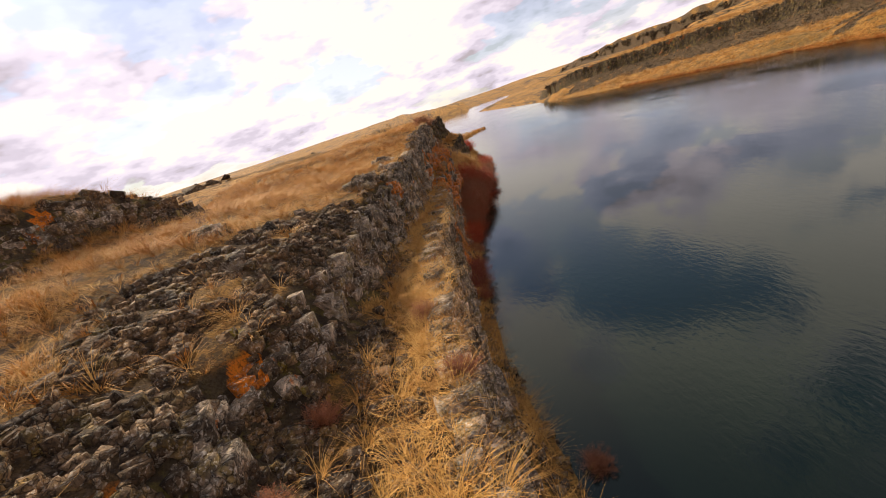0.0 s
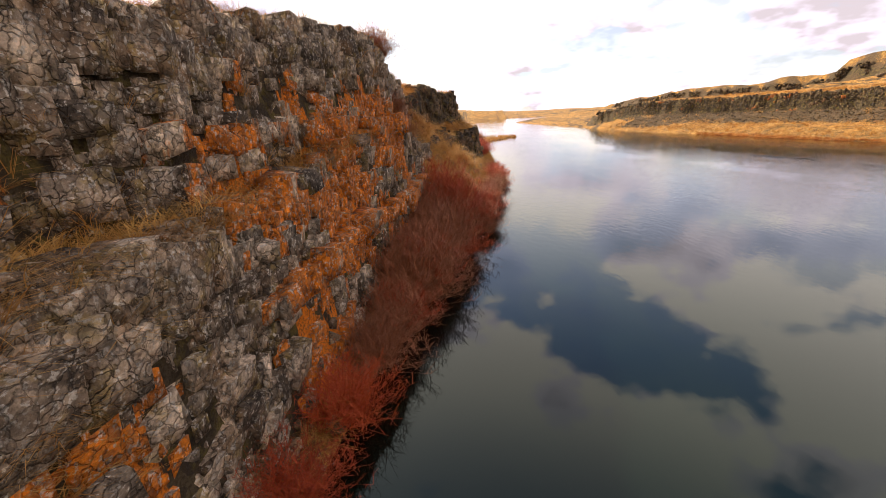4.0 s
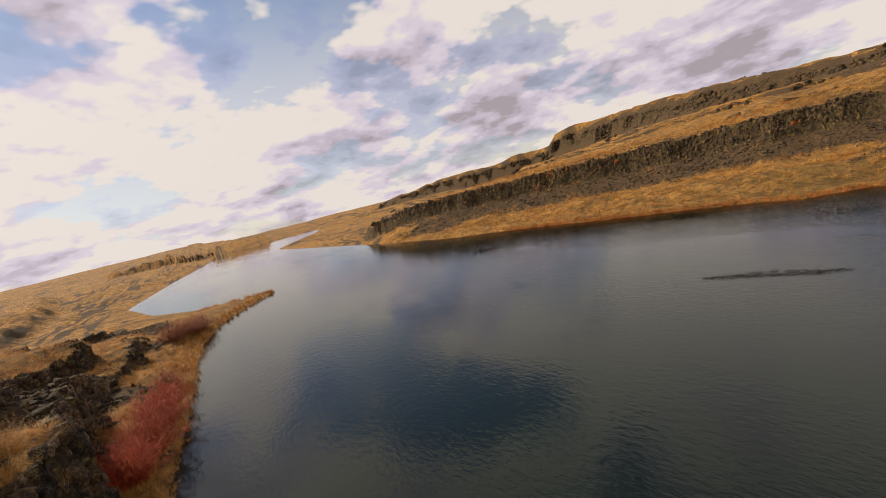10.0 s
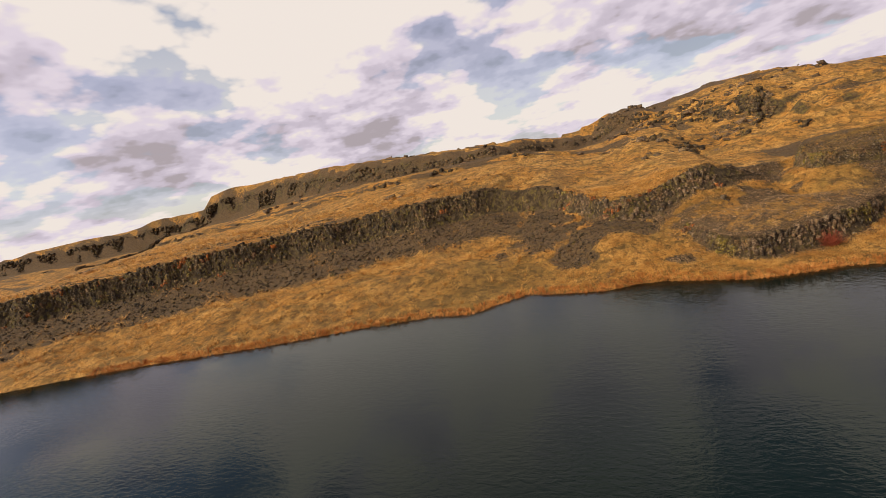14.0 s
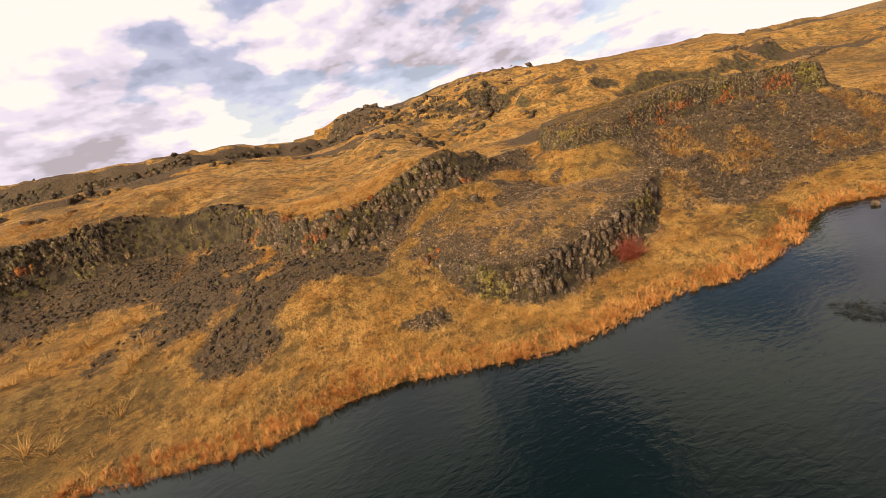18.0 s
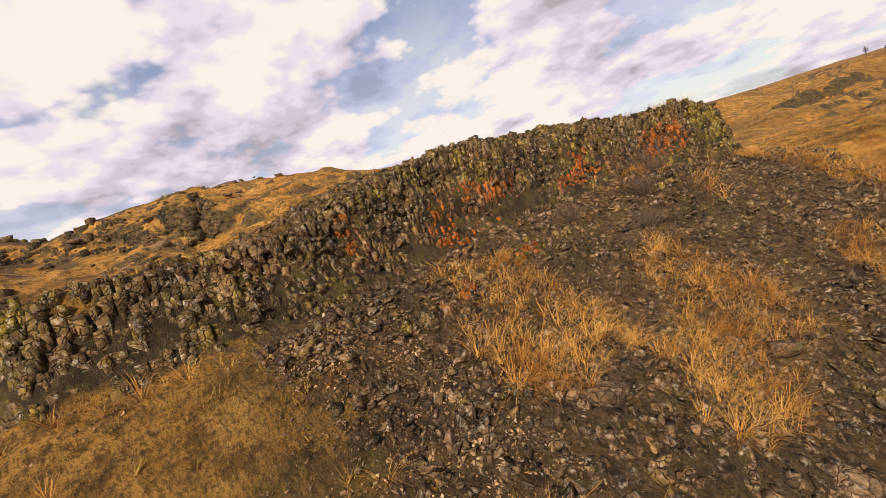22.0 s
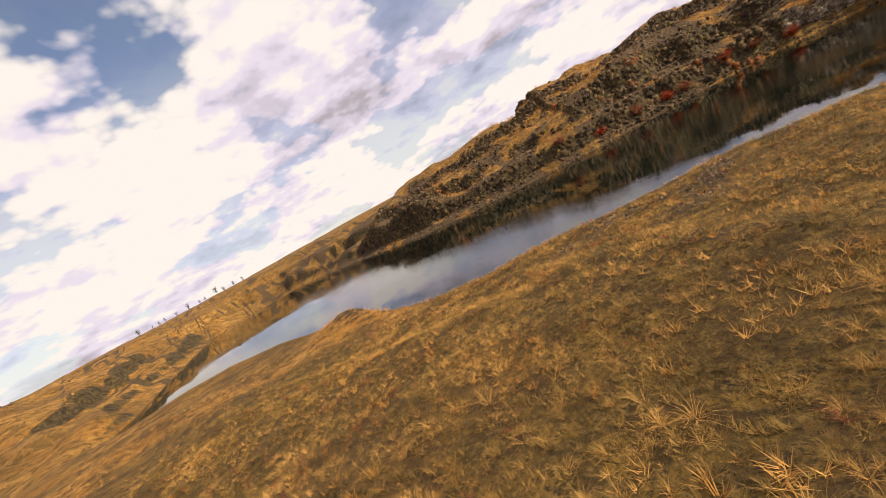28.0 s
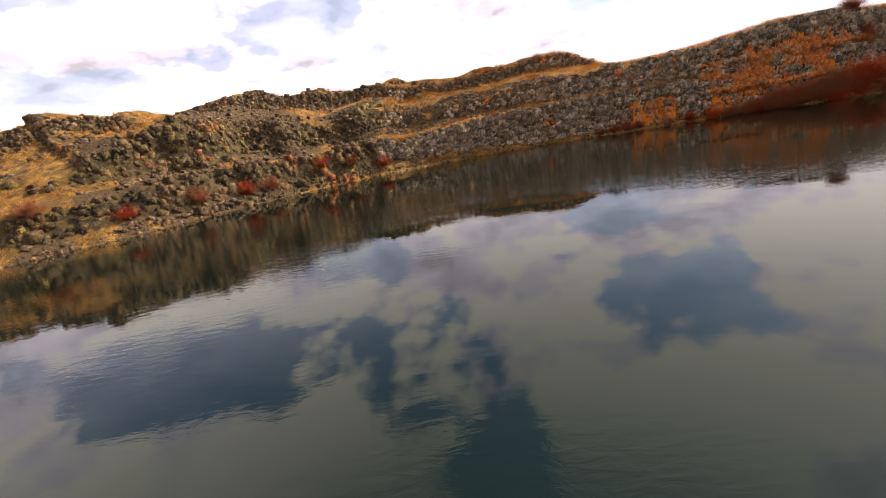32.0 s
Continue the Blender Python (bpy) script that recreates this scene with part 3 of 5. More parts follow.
def height(x, y):
    x, y = np.asarray(x, float), np.asarray(y, float)
    d, p, _ = nearest(x, y, SHORE, closed=True)
    lake = inside(x, y, SHORE)
    wob = fbm2(x / 5.0, y / 5.0, 3, 11)
    wob2 = fbm2(x / 1.6, y / 1.6, 3, 19)
    # west
    q = np.clip(p, 0, NW - 1)
    ix = np.arange(NW)

    def par(a):
        return np.interp(q, ix, np.array(a, float))

    foot, fh, low, ledge, up, run, urun = par(W_FOOT), par(W_FH), par(W_LOW), par(W_LEDGE), par(W_UP), par(W_RUN), par(W_URUN)
    north = np.maximum(smooth(22, 32, y), smooth(-30, -42, y))
    up = up * (1 + north * 0.45 * fbm2(y / 8.0, x * 0, 2, 97))
    low = low * (1 + north * 0.6 * fbm2(y / 6.0, x * 0 + 3.0, 2, 98))
    ledge = ledge * (1 + north * 1.1 * fbm2(y / 9.0, x * 0 + 7.0, 2, 99))
    dd = d + (0.9 + 0.5 * north) * wob * smooth(0.5, 3, d) * np.clip(run, 0.5, 2) + 0.35 * wob2 * smooth(0.5, 2, d)
    hw = fh * smooth(0, 1, d / foot) ** 0.8 + low * smooth(0, 1, (dd - foot) / run) + up * slope(np.clip((dd - foot - run - ledge) / urun, 0, 1))
    back = np.maximum(dd - foot - run - urun - ledge, 0)
    gain = 0.05 + 0.15 * smooth(2, -10, y)
    hw = hw + gain * np.minimum(back, 12) * (1 + 0.3 * wob) + 0.03 * np.clip(back - 12, 0, 18) + 0.012 * np.maximum(back - 30, 0) + 0.22 * wob * smooth(0, 4, back)
    # knob above the orange wall
    kn = np.exp(-(((x + 6.6) / 2.4) ** 2 + ((y - 13.2) / 3.4) ** 2))
    hw = hw + 0.35 * kn
    s2 = bank_step(x + 1.2 * wob, y, WRIDGE, 1.8, 8.0)[0] * (0.55 + 0.9 * vnoise(x / 6.0, y / 6.0, 61)) * smooth(70, 40, d)
    s3 = bank_step(x, y, NRIDGE, 3.0, 20.0)[0]
    hw = hw + 2.2 * s3
    # east
    de = d + 1.0 * wob * smooth(1, 5, d)
    he = 0.35 * smooth(0, 1.6, d) + 1.25 * smooth(1.5, 12, de) + 0.030 * np.minimum(np.maximum(de - 8, 0), 60)
    jag = 2.4 * fbm2(x / 15.0, y / 15.0, 3, 17) * smooth(44, 58, y)
    b, bs, _ = bank_step(x + 0.9 * wob + jag, y + 0.7 * wob2, BANK, 1.5, 9.0)
    b = b * (1 - smooth(82, 86, x) * smooth(32.0, 23.5, y))
    fade = smooth(88, 97, x) * smooth(48, 42, y)
    b = b * (1 - fade) + fade * smooth(12, 44, y)
    talus = 1.9 * smooth(-13, -1.0, bs) * smooth(-40, 20, y - 20)
    he = he + b * (2.3 + 1.5 * smooth(38, 55, y) + 0.3 * smooth(33, 24, y)) + (talus + 1.5 * smooth(-9, -0.8, bs) * smooth(35, 29, y) * smooth(19, 24, y)) * (bs > -60) * smooth(150, 128, y)
    r, rs, rp = bank_step(x + 3 * wob, y + 3 * wob, RIDGE, 4.5, 30.0)
    rh = np.interp(rp, np.arange(len(RIDGE)), [3, 7.5, 9.0, 10.5, 8.5, 6.0, 4.2, 3.0, 2.0, 0.6])
    rh = rh * (0.80 + 0.35 * vnoise(rp * 4.0 + 0.4, rp * 0, 63))
    he = he + r * rh + 3.2 * smooth(-60, -4, rs) * smooth(60, 30, np.abs(rs))
    # mound beside the water, and the butte behind it
    md, _, _ = nearest(x, y, MOUND, closed=True)
    md = np.where(inside(x, y, MOUND), md, -md) + 0.35 * wob + 0.12 * wob2
    mound = smooth(-0.40, 0.20, md)
    top = 2.35 + 0.95 * smooth(69, 77, x) + 0.12 * wob + 0.25 * smooth(0, 2.5, md)
    he = he * (1 - mound) + np.maximum(he, top) * mound
    bt, bts, _ = bank_step(x + 0.5 * wob, y + 0.5 * wob2, BUTTE, 0.7, 5.0)
    tal = smooth(-11.5, -0.6, bts) * smooth(13, 4, np.abs(bts)) * smooth(-16, -4, y) * smooth(34, 22, y)
    base = np.maximum(he, (0.25 + 3.65 * tal + (0.5 + 0.8 * smooth(-1, 4, y)) * tal * smooth(-4.5, -0.4, bts)) * smooth(0, 7, d))
    he = np.where(bts < 0, base, he)
    bh = np.interp(y, [-6, -1.5, 2, 6, 11, 15, 21], [6.0, 6.45, 7.0, 7.45, 7.5, 6.85, 6.55]) + 0.18 * wob
    he = he + bt * np.maximum(bh - he, 0) * smooth(46, 8, bts)
    gx = smooth(24, 6, np.hypot(x - 78, y + 10))
    he = he + 0.4 * gx * (1 + wob)
    fill = (5.6 + 0.2 * wob) * smooth(83.5, 90, x) * smooth(128, 112, x) * smooth(-18, -4, y) * smooth(42, 30, y)
    he = np.maximum(he, fill)
    # low ledges along the contours of the long slope
    shelf = fbm2(x / 9.0, y / 40.0, 3, 41)
    he = he + (0.55 * smooth(0.02, 0.10, shelf) + 0.45 * smooth(0.22, 0.28, shelf)) * smooth(96, 106, x)
    # low hill on the south-east point, far slopes
    pt = np.exp(-(((x - 66) / 17.0) ** 2 + ((y + 24) / 16.0) ** 2))
    he = he + 0.9 * pt * smooth(1, 10, d)
    lift = smooth(-5, -12, y) * (1.15 + 0.4 * smooth(-37, -31, y) + 0.6 * smooth(-30, -24, y) + 0.3 * smooth(-21, -16, y)) * smooth(95, 86, x)
    he = np.maximum(he, lift * smooth(-0.1, 1.5, d + 0.4 * wob) + 0.03 * np.minimum(d, 12) * smooth(-8, -15, y))
    he = he + 0.85 * np.exp(-(((x - 65.9) / 1.7) ** 2 + ((y + 45.4) / 2.6) ** 2)) * smooth(0, 1.2, d)
    s4 = bank_step(x + 2 * wob, y, SRIDGE, 5.0, 25.0)[0]
    he = he + 3.0 * s4
    # the long rise to the east and south-east
    he = he + 9.5 * smooth(92, 152, x + 4 * wob) * smooth(-260, -120, y) * smooth(42, -8, y)
    he = he + (0.30 * wob + 0.10 * wob2) * smooth(1, 8, d)
    # south arm
    wide = fbm2(x / 13.0, y / 13.0, 3, 13)
    tier = fbm2(x / 17.0, y / 17.0, 2, 15)
    hs = 0.5 * smooth(0, 2, d) + 3.0 * (1 + 0.9 * tier) * smooth(2, 5, d + wob + 2 * wide) + 2.6 * (1 - 0.9 * tier) * smooth(9, 12, d + 1.5 * wob + 6 * wide) + 3.2 * smooth(12, 30, d + 2 * wob + 5 * wide) + 0.02 * np.maximum(d - 26, 0) + 0.5 * wob * smooth(3, 10, d)
    # blend the three across their borders by position along the shore
    t_ws = smooth(NW - 4, NW + 1.5, np.where(p > len(SHORE) - 0.5, 0, p))
    t_se = smooth(NW + NS - 4, NW + NS - 0.5, np.where(p > len(SHORE) - 0.5, 0, p))
    hw, hs = hw + 1.5 * s2 * smooth(1, -9, y), hs + 1.5 * s2
    h = hw * (1 - t_ws) + hs * t_ws * (1 - t_se) + he * t_se
    # grassy apron under the wall north of the thicket
    lip = np.interp(y, [15, 20, 27, 36], [0.6, 2.4, 4.2, 6.0]) - x + 0.35 * wob
    apron = smooth(17.5, 21, y) * smooth(38, 31, y) * smooth(-5.0, -4.0, x) * (d > 0)
    h = h + apron * np.maximum(np.minimum(0.3 + 0.85 * lip, 5.0 + 1.5 * smooth(23, 27, y)) - h, 0)
    # two-stepped headland beyond the apron
    edge = np.interp(y, [36, 41, 48, 58, 68], [-0.5, 3.0, 4.2, 5.2, 3.0]) - x + 1.7 * wob + 0.5 * wob2
    head = smooth(36.0, 38.2, y + 0.8 * wob) * smooth(72, 62, y + 2 * wob) * smooth(-22, -13, x) * (d > 0)
    step = 4.2 * smooth(-0.4, 0.7, edge) + 0.9 * smooth(0.7, 3.0, edge) + 3.6 * smooth(2.9, 3.9, edge) + 0.4 * smooth(4, 9, edge) + 0.3 * wob
    h = h + head * np.maximum(step - h, 0)
    far = np.hypot(x - 40, y - 20)
    h = h + smooth(150, 900, far) * (6.0 * fbm2(x / 210.0, y / 210.0, 4, 5) + 7.0 * fbm2(x / 600.0, y / 600.0, 3, 7))
    bed = -0.30 * np.minimum(d, 1.0) - 2.0 * smooth(0.6, 7, d)
    return np.where(lake, bed, np.maximum(h, 0.10 * np.minimum(d, 1.5)))


FACE = [(-6.3, -36), (-6.6, -22), (-6.8, -14), (-6.6, -6), (-8.6, -6), (-13.6, -13), (-16.5, -22), (-15, -36)]


def face_zone(x, y):
    """The broad rocky slope at the south end of the near cliff, 0 to 1."""
    e = nearest(x, y, FACE, True)[0]
    return np.where(inside(x, y, FACE), smooth(0, 0.8, e + 1.2 * fbm2(x / 3.0, y / 3.0, 3, 91)), 0.0)


def stony(x, y):
    """Where loose dark rock covers the soil, 0 to 1."""
    x, y = np.asarray(x, float), np.asarray(y, float)
    w = fbm2(x / 6.0, y / 6.0, 4, 31)
    w2 = fbm2(x / 2.2, y / 2.2, 3, 37)
    _, bts, _ = bank_step(x, y, BUTTE, 1.3, 5.0)
    a = smooth(-10.5, -8.0, bts + 2.2 * w) * smooth(1.2, 0.2, bts) * smooth(-9, -5, y + 3 * w) * smooth(17.5, 14.5, y + 1.5 * w)
    a = np.maximum(a, smooth(6.5, 3.0, bts + 3 * w) * smooth(-0.5, 0.5, bts) * 0.55 * smooth(-8, -4, y) * smooth(34, 26, y))
    _, bs, _ = bank_step(x, y, BANK, 2.4, 9.0)
    b = smooth(-5.5 - 9.0 * smooth(40, 52, y) + 3.0 * smooth(36, 31, y), -2.5 - 5.0 * smooth(40, 52, y) + 1.5 * smooth(36, 31, y), bs + (4.0 - 2.5 * smooth(36, 31, y)) * w) * smooth(0.8, 0.0, bs) * smooth(140, 120, y)
    b = b * (0.12 + 0.5 * smooth(40, 52, y) + (0.88 - 0.5 * smooth(40, 52, y)) * smooth(-0.25, 0.25, fbm2(x / 3.5, y / 3.5, 3, 43)))
    a = a * (0.72 + 0.28 * smooth(-0.35, 0.0, fbm2(x / 2.6, y / 2.6, 3, 45)))
    c = smooth(0.08, 0.4, w + 0.4 * w2) * smooth(60, 66, x) * smooth(-13, -8, bs) * smooth(60, 40, y) * smooth(10, 16, y) * (bs < 0)
    md, _, _ = nearest(x, y, MOUND, closed=True)
    ins = inside(x, y, MOUND)
    m = np.where(ins, (0.38 + 0.16 * smooth(-0.45, 0.35, w + 0.5 * w2)) * smooth(79.5, 76, x) + 0.3 * smooth(1.2, 0.3, md) * smooth(79, 77, x), 0.7 * smooth(1.4, 0.3, md + 1.5 * w) * smooth(76, 73, x))
    _, rs, _ = bank_step(x, y, RIDGE, 4.5, 30.0)
    r = smooth(-16, -8, rs + 6 * w) * smooth(2, 0, rs)
    streak = fbm2(x / 9.0, y / 40.0, 3, 41)
    r = np.maximum(r, 0.85 * (smooth(-0.01, 0.03, streak) * smooth(0.13, 0.07, streak) + smooth(0.20, 0.23, streak) * smooth(0.32, 0.27, streak)) * smooth(80, 100, np.hypot(x - 30, y - 10)))
    p = np.clip(1.3 * np.exp(-(((x - 55.5) / 6.0) ** 2 + ((y + 24.5) / 7.5) ** 2)), 0, 0.62) * smooth(0.0, 0.35, w2 + 0.3 * w) * smooth(70, 58, x)
    p = np.maximum(p, 0.5 * smooth(0.15, 0.35, w2) * smooth(72, 64, x) * smooth(-10, -14, y) * smooth(-40, -34, y))
    p = np.maximum(p, 0.6 * np.exp(-(((x - 65.6) / 2.2) ** 2 + ((y + 45.4) / 3.6) ** 2)))
    k = smooth(-0.12, 0.25, w) * smooth(9, 6, x) * smooth(118, 100, y) * (0.3 + 0.6 * smooth(48, 56, y))
    f = face_zone(x, y) * (0.30 + 0.70 * smooth(-0.35, 0.15, fbm2(x / 1.3, y / 1.3, 3, 93)))
    sc = 0.9 * smooth(-0.30, 0.10, w + 0.3 * w2) * smooth(-32, -40, y) * smooth(46, 38, x) * smooth(26, 16, nearest(x, y, SHORE_W[22:] + SHORE_S[:5])[0])
    kn = smooth(5.4, 3.2, np.hypot((x - 87.4) / 1.35, y - 24.0) + 2.0 * w) * 0.9
    out = np.maximum.reduce([a, b, c, m, r, p, k, f, kn, sc])
    return np.clip(out, 0, 1)


def lichen(x, y, z):
    """How thick orange lichen grows on a face, 0 to 1: broad on the wall over the red bushes, in streaks beside it."""
    w = fbm2(x / 1.2 + y / 1.2, z / 3.2, 3, 71) + 0.8 * fbm2(x / 3.0 + y / 3.0, z / 2.4, 2, 72)
    main = smooth(2.5, 5.5, y) * smooth(21, 15, y) * smooth(8.2, 6.6, z) * smooth(-0.42, 0.12, w) * smooth(3, 0, x)
    streak = smooth(-28, -24, y) * smooth(6, 3, y) * smooth(0.55, 0.85, w) * smooth(3, 0, x)
    low = smooth(-5.5, -3.5, y) * smooth(1.5, -0.5, y) * smooth(3.6, 2.6, z) * smooth(-0.5, 0.0, w) * smooth(3, 0, x)
    return np.clip(np.maximum.reduce([main, streak, low]), 0, 1)


def olive(x, y):
    """Where the turf is short and mossy green, 0 to 1."""
    x, y = np.asarray(x, float), np.asarray(y, float)
    w = fbm2(x / 8.0, y / 8.0, 4, 51)
    a = smooth(-0.35, 0.30, w + 0.6 * np.exp(-(((x - 66) / 16.0) ** 2 + ((y + 25) / 12.0) ** 2)) + 0.5 * smooth(66, 58, x) * smooth(-6, -14, y))
    z = np.exp(-(((x - 66) / 26.0) ** 2 + ((y + 26) / 24.0) ** 2)) + 0.75 * np.exp(-(((x - 69) / 4.0) ** 2 + ((y - 8) / 9.0) ** 2)) + 0.25 * smooth(-20, -60, y) + 0.55 * smooth(58, 63, x) * smooth(90, 74, x) * smooth(8, 14, y) * smooth(70, 50, y)
    top = bank_step(x, y, BUTTE, 1.3, 5.0)[1]
    rim = 0.75 * smooth(-0.5, 0.5, top) * smooth(9, 5, top) * smooth(-8, -3, y) * smooth(24, 18, y)
    return np.clip(np.maximum(np.maximum(a * z * 1.25 + 0.4 * smooth(65, 58, x) * smooth(-9, -15, y) * smooth(-40, -34, y), rim), 0.12 * inside(x, y, MOUND) * smooth(79, 76, x)), 0, 1)


def spread_lines(stops, out, ratio):
    """Grid lines whose spacing follows (place, spacing) stops, widening towards the horizon."""
    a = [stops[0][0]]
    while a[-1] < stops[-1][0]:
        a.append(a[-1] + float(np.interp(a[-1], [p for p, _ in stops], [s for _, s in stops])))
    for side in (1, -1):
        s = stops[-1][1] if side > 0 else stops[0][1]
        v = a[-1] if side > 0 else a[0]
        while abs(v) < out:
            s *= ratio
            v += side * s
            if side > 0:
                a.append(v)
            else:
                a.insert(0, v)
    return np.array(a)


GX = spread_lines([(-34, 0.6), (-24, 0.36), (8, 0.34), (14, 0.6), (44, 0.6), (60, 0.40), (84, 0.38), (98, 0.6), (124, 0.9)], 3600, 1.085)
GY = spread_lines([(-112, 0.8), (-66, 0.5), (-34, 0.40), (40, 0.40), (62, 0.55), (128, 0.8)], 3600, 1.085)


def build_ground(material):
    X, Y = np.meshgrid(GX, GY)
    Z = height(X.ravel(), Y.ravel())
    co = np.stack([X.ravel(), Y.ravel(), Z], -1).astype(np.float32)
    nx, ny = len(GX), len(GY)
    i = (np.arange(ny - 1)[:, None] * nx + np.arange(nx - 1)[None]).ravel()
    quads = np.stack([i, i + 1, i + 1 + nx, i + nx], -1).astype(np.int32)
    me = bpy.data.meshes.new("ground")
    me.vertices.add(len(co))
    me.vertices.foreach_set("co", co.ravel())
    me.loops.add(quads.size)
    me.loops.foreach_set("vertex_index", quads.ravel())
    me.polygons.add(len(quads))
    me.polygons.foreach_set("loop_start", np.arange(0, quads.size, 4, dtype=np.int32))
    me.update(calc_edges=True)
    me.polygons.foreach_set("use_smooth", np.ones(len(quads), bool))
    for key, values in (("stony", stony(X.ravel(), Y.ravel())), ("olive", olive(X.ravel(), Y.ravel())), ("lichen", lichen(X.ravel(), Y.ravel(), Z))):
        at = me.attributes.new(key, "FLOAT", "POINT")
        at.data.foreach_set("value", values.astype(np.float32))
    me.materials.append(material)
    return tagged(new("ground", me), "dry golden grassland broken by dark basalt banks", "ground", kind="structure")


# ---- ground and water ----
ground = build_ground(M_GROUND)


def build_water():
    xs, ys = [-60.0, 60.0, 200.0], [-140.0, 60.0, 300.0, 480.0]
    verts = [(x, y, 0.0) for y in ys for x in xs]
    faces = [(j * 3 + i, j * 3 + i + 1, j * 3 + i + 4, j * 3 + i + 3) for j in range(3) for i in range(2)]
    me = bpy.data.meshes.new("water")
    me.from_pydata(verts, [], faces)
    me.materials.append(M_WATER)
    return tagged(new("water", me), "dark still lake water mirroring the clouds", "water", kind="structure")


build_water()


import itertools

# ---- rock ----
def mesh_from(name, co, faces, material, smooth_faces=False):
    me = bpy.data.meshes.new(name)
    me.vertices.add(len(co))
    me.vertices.foreach_set("co", np.ascontiguousarray(co, np.float32).ravel())
    me.loops.add(faces.size)
    me.loops.foreach_set("vertex_index", np.ascontiguousarray(faces, np.int32).ravel())
    me.polygons.add(len(faces))
    k = faces.shape[1]
    me.polygons.foreach_set("loop_start", np.arange(0, faces.size, k, dtype=np.int32))
    me.update(calc_edges=True)
    if smooth_faces:
        me.polygons.foreach_set("use_smooth", np.ones(len(faces), bool))
    me.materials.append(material)
    return me


def empty(name, place, label, category, group=""):
    ob = new(name)
    ob.location = place
    return tagged(ob, label, category, group)


def under(parent, name, me, label="", kind=""):
    ob = new(name, me)
    ob.parent = parent
    ob.matrix_parent_inverse = Matrix.Translation(-parent.location)
    return tagged(ob, label, kind=kind)


def rock_shape(rng, blocky, points=13):
    """A broken block about one unit across: a hull round points near the faces of a box."""
    if blocky > 0.8:
        # a split block: eight pulled-in corners and two or three broken edges
        p = np.array(list(itertools.product((-1, 1), repeat=3)), float) * rng.uniform(0.68, 1.0, (8, 3))
        p = np.concatenate([p, rng.uniform(-1, 1, (3, 3)) * np.array([1.0, 1.0, 0.9])])
    else:
        p = rng.uniform(-1, 1, (points, 3))
        ax = rng.integers(0, 3, points)
        p[np.arange(points), ax] = np.sign(p[np.arange(points), ax]) * rng.uniform(blocky, 1.0, points)
    bm = bmesh.new()
    for v in p * 0.5:
        bm.verts.new(v)
    r = bmesh.ops.convex_hull(bm, input=bm.verts)
    junk = list({g for g in r["geom_interior"] + r["geom_unused"] if isinstance(g, bmesh.types.BMVert)})
    if junk:
        bmesh.ops.delete(bm, geom=junk, context="VERTS")
    bmesh.ops.triangulate(bm, faces=bm.faces)
    bm.verts.index_update()
    co = np.array([v.co[:] for v in bm.verts])
    fc = np.array([[v.index for v in f.verts] for f in bm.faces])
    bm.free()
    return co, fc


RNG = np.random.default_rng(4)
BLOCKS = [rock_shape(RNG, 0.88) for _ in range(26)]
CHIPS = [rock_shape(RNG, 0.6, 8) for _ in range(24)]
LUMPS = [rock_shape(RNG, 0.45) for _ in range(18)]


def turns(yaw, tx, ty):
    cy, sy, cx, sx, cb, sb = np.cos(yaw), np.sin(yaw), np.cos(tx), np.sin(tx), np.cos(ty), np.sin(ty)
    z, o = np.zeros_like(yaw), np.ones_like(yaw)
    rz = np.stack([np.stack([cy, -sy, z], -1), np.stack([sy, cy, z], -1), np.stack([z, z, o], -1)], -2)
    rx = np.stack([np.stack([o, z, z], -1), np.stack([z, cx, -sx], -1), np.stack([z, sx, cx], -1)], -2)
    ry = np.stack([np.stack([cb, z, sb], -1), np.stack([z, o, z], -1), np.stack([-sb, z, cb], -1)], -2)
    return rz @ rx @ ry


def gather(shapes, which, place, turn, size):
    """One vertex and face list out of many placed copies of the shapes."""
    cos, fcs, base = [], [], 0
    for k, (co, fc) in enumerate(shapes):
        m = which == k
        n = int(m.sum())
        if not n:
            continue
        v = np.einsum("nij,nkj->nki", turn[m], co[None] * size[m][:, None, :]) + place[m][:, None, :]
        f = fc[None] + (np.arange(n) * len(co))[:, None, None] + base
        cos.append(v.reshape(-1, 3))
        fcs.append(f.reshape(-1, fc.shape[1]))
        base += n * len(co)
    return np.concatenate(cos), np.concatenate(fcs)


def steep_points(x0, x1, y0, y1, per_m2, nz_max, rng, step=0.25, nz_min=-1.0):
    """Random points on the steep ground of a stretch of the plan, evenly over its true surface."""
    xs, ys = np.arange(x0, x1, step), np.arange(y0, y1, step)
    X, Y = np.meshgrid(xs, ys)
    Z = height(X.ravel(), Y.ravel()).reshape(X.shape)
    gy, gx = np.gradient(Z, step)
    nz = 1 / np.sqrt(1 + gx * gx + gy * gy)
    want = np.where((nz < nz_max) & (nz > nz_min) & (Z > -0.2), step * step / np.maximum(nz, 0.06) * per_m2, 0.0)
    n = rng.poisson(want)
    j, i = np.nonzero(n)
    c = n[j, i]
    j, i = np.repeat(j, c), np.repeat(i, c)
    px, py = xs[i] + rng.uniform(-0.5, 0.5, len(i)) * step, ys[j] + rng.uniform(-0.5, 0.5, len(i)) * step
    nrm = np.stack([-gx[j, i], -gy[j, i], np.ones(len(i))], -1)
    nrm /= np.linalg.norm(nrm, axis=1)[:, None]
    return np.stack([px, py, height(px, py)], -1), nrm


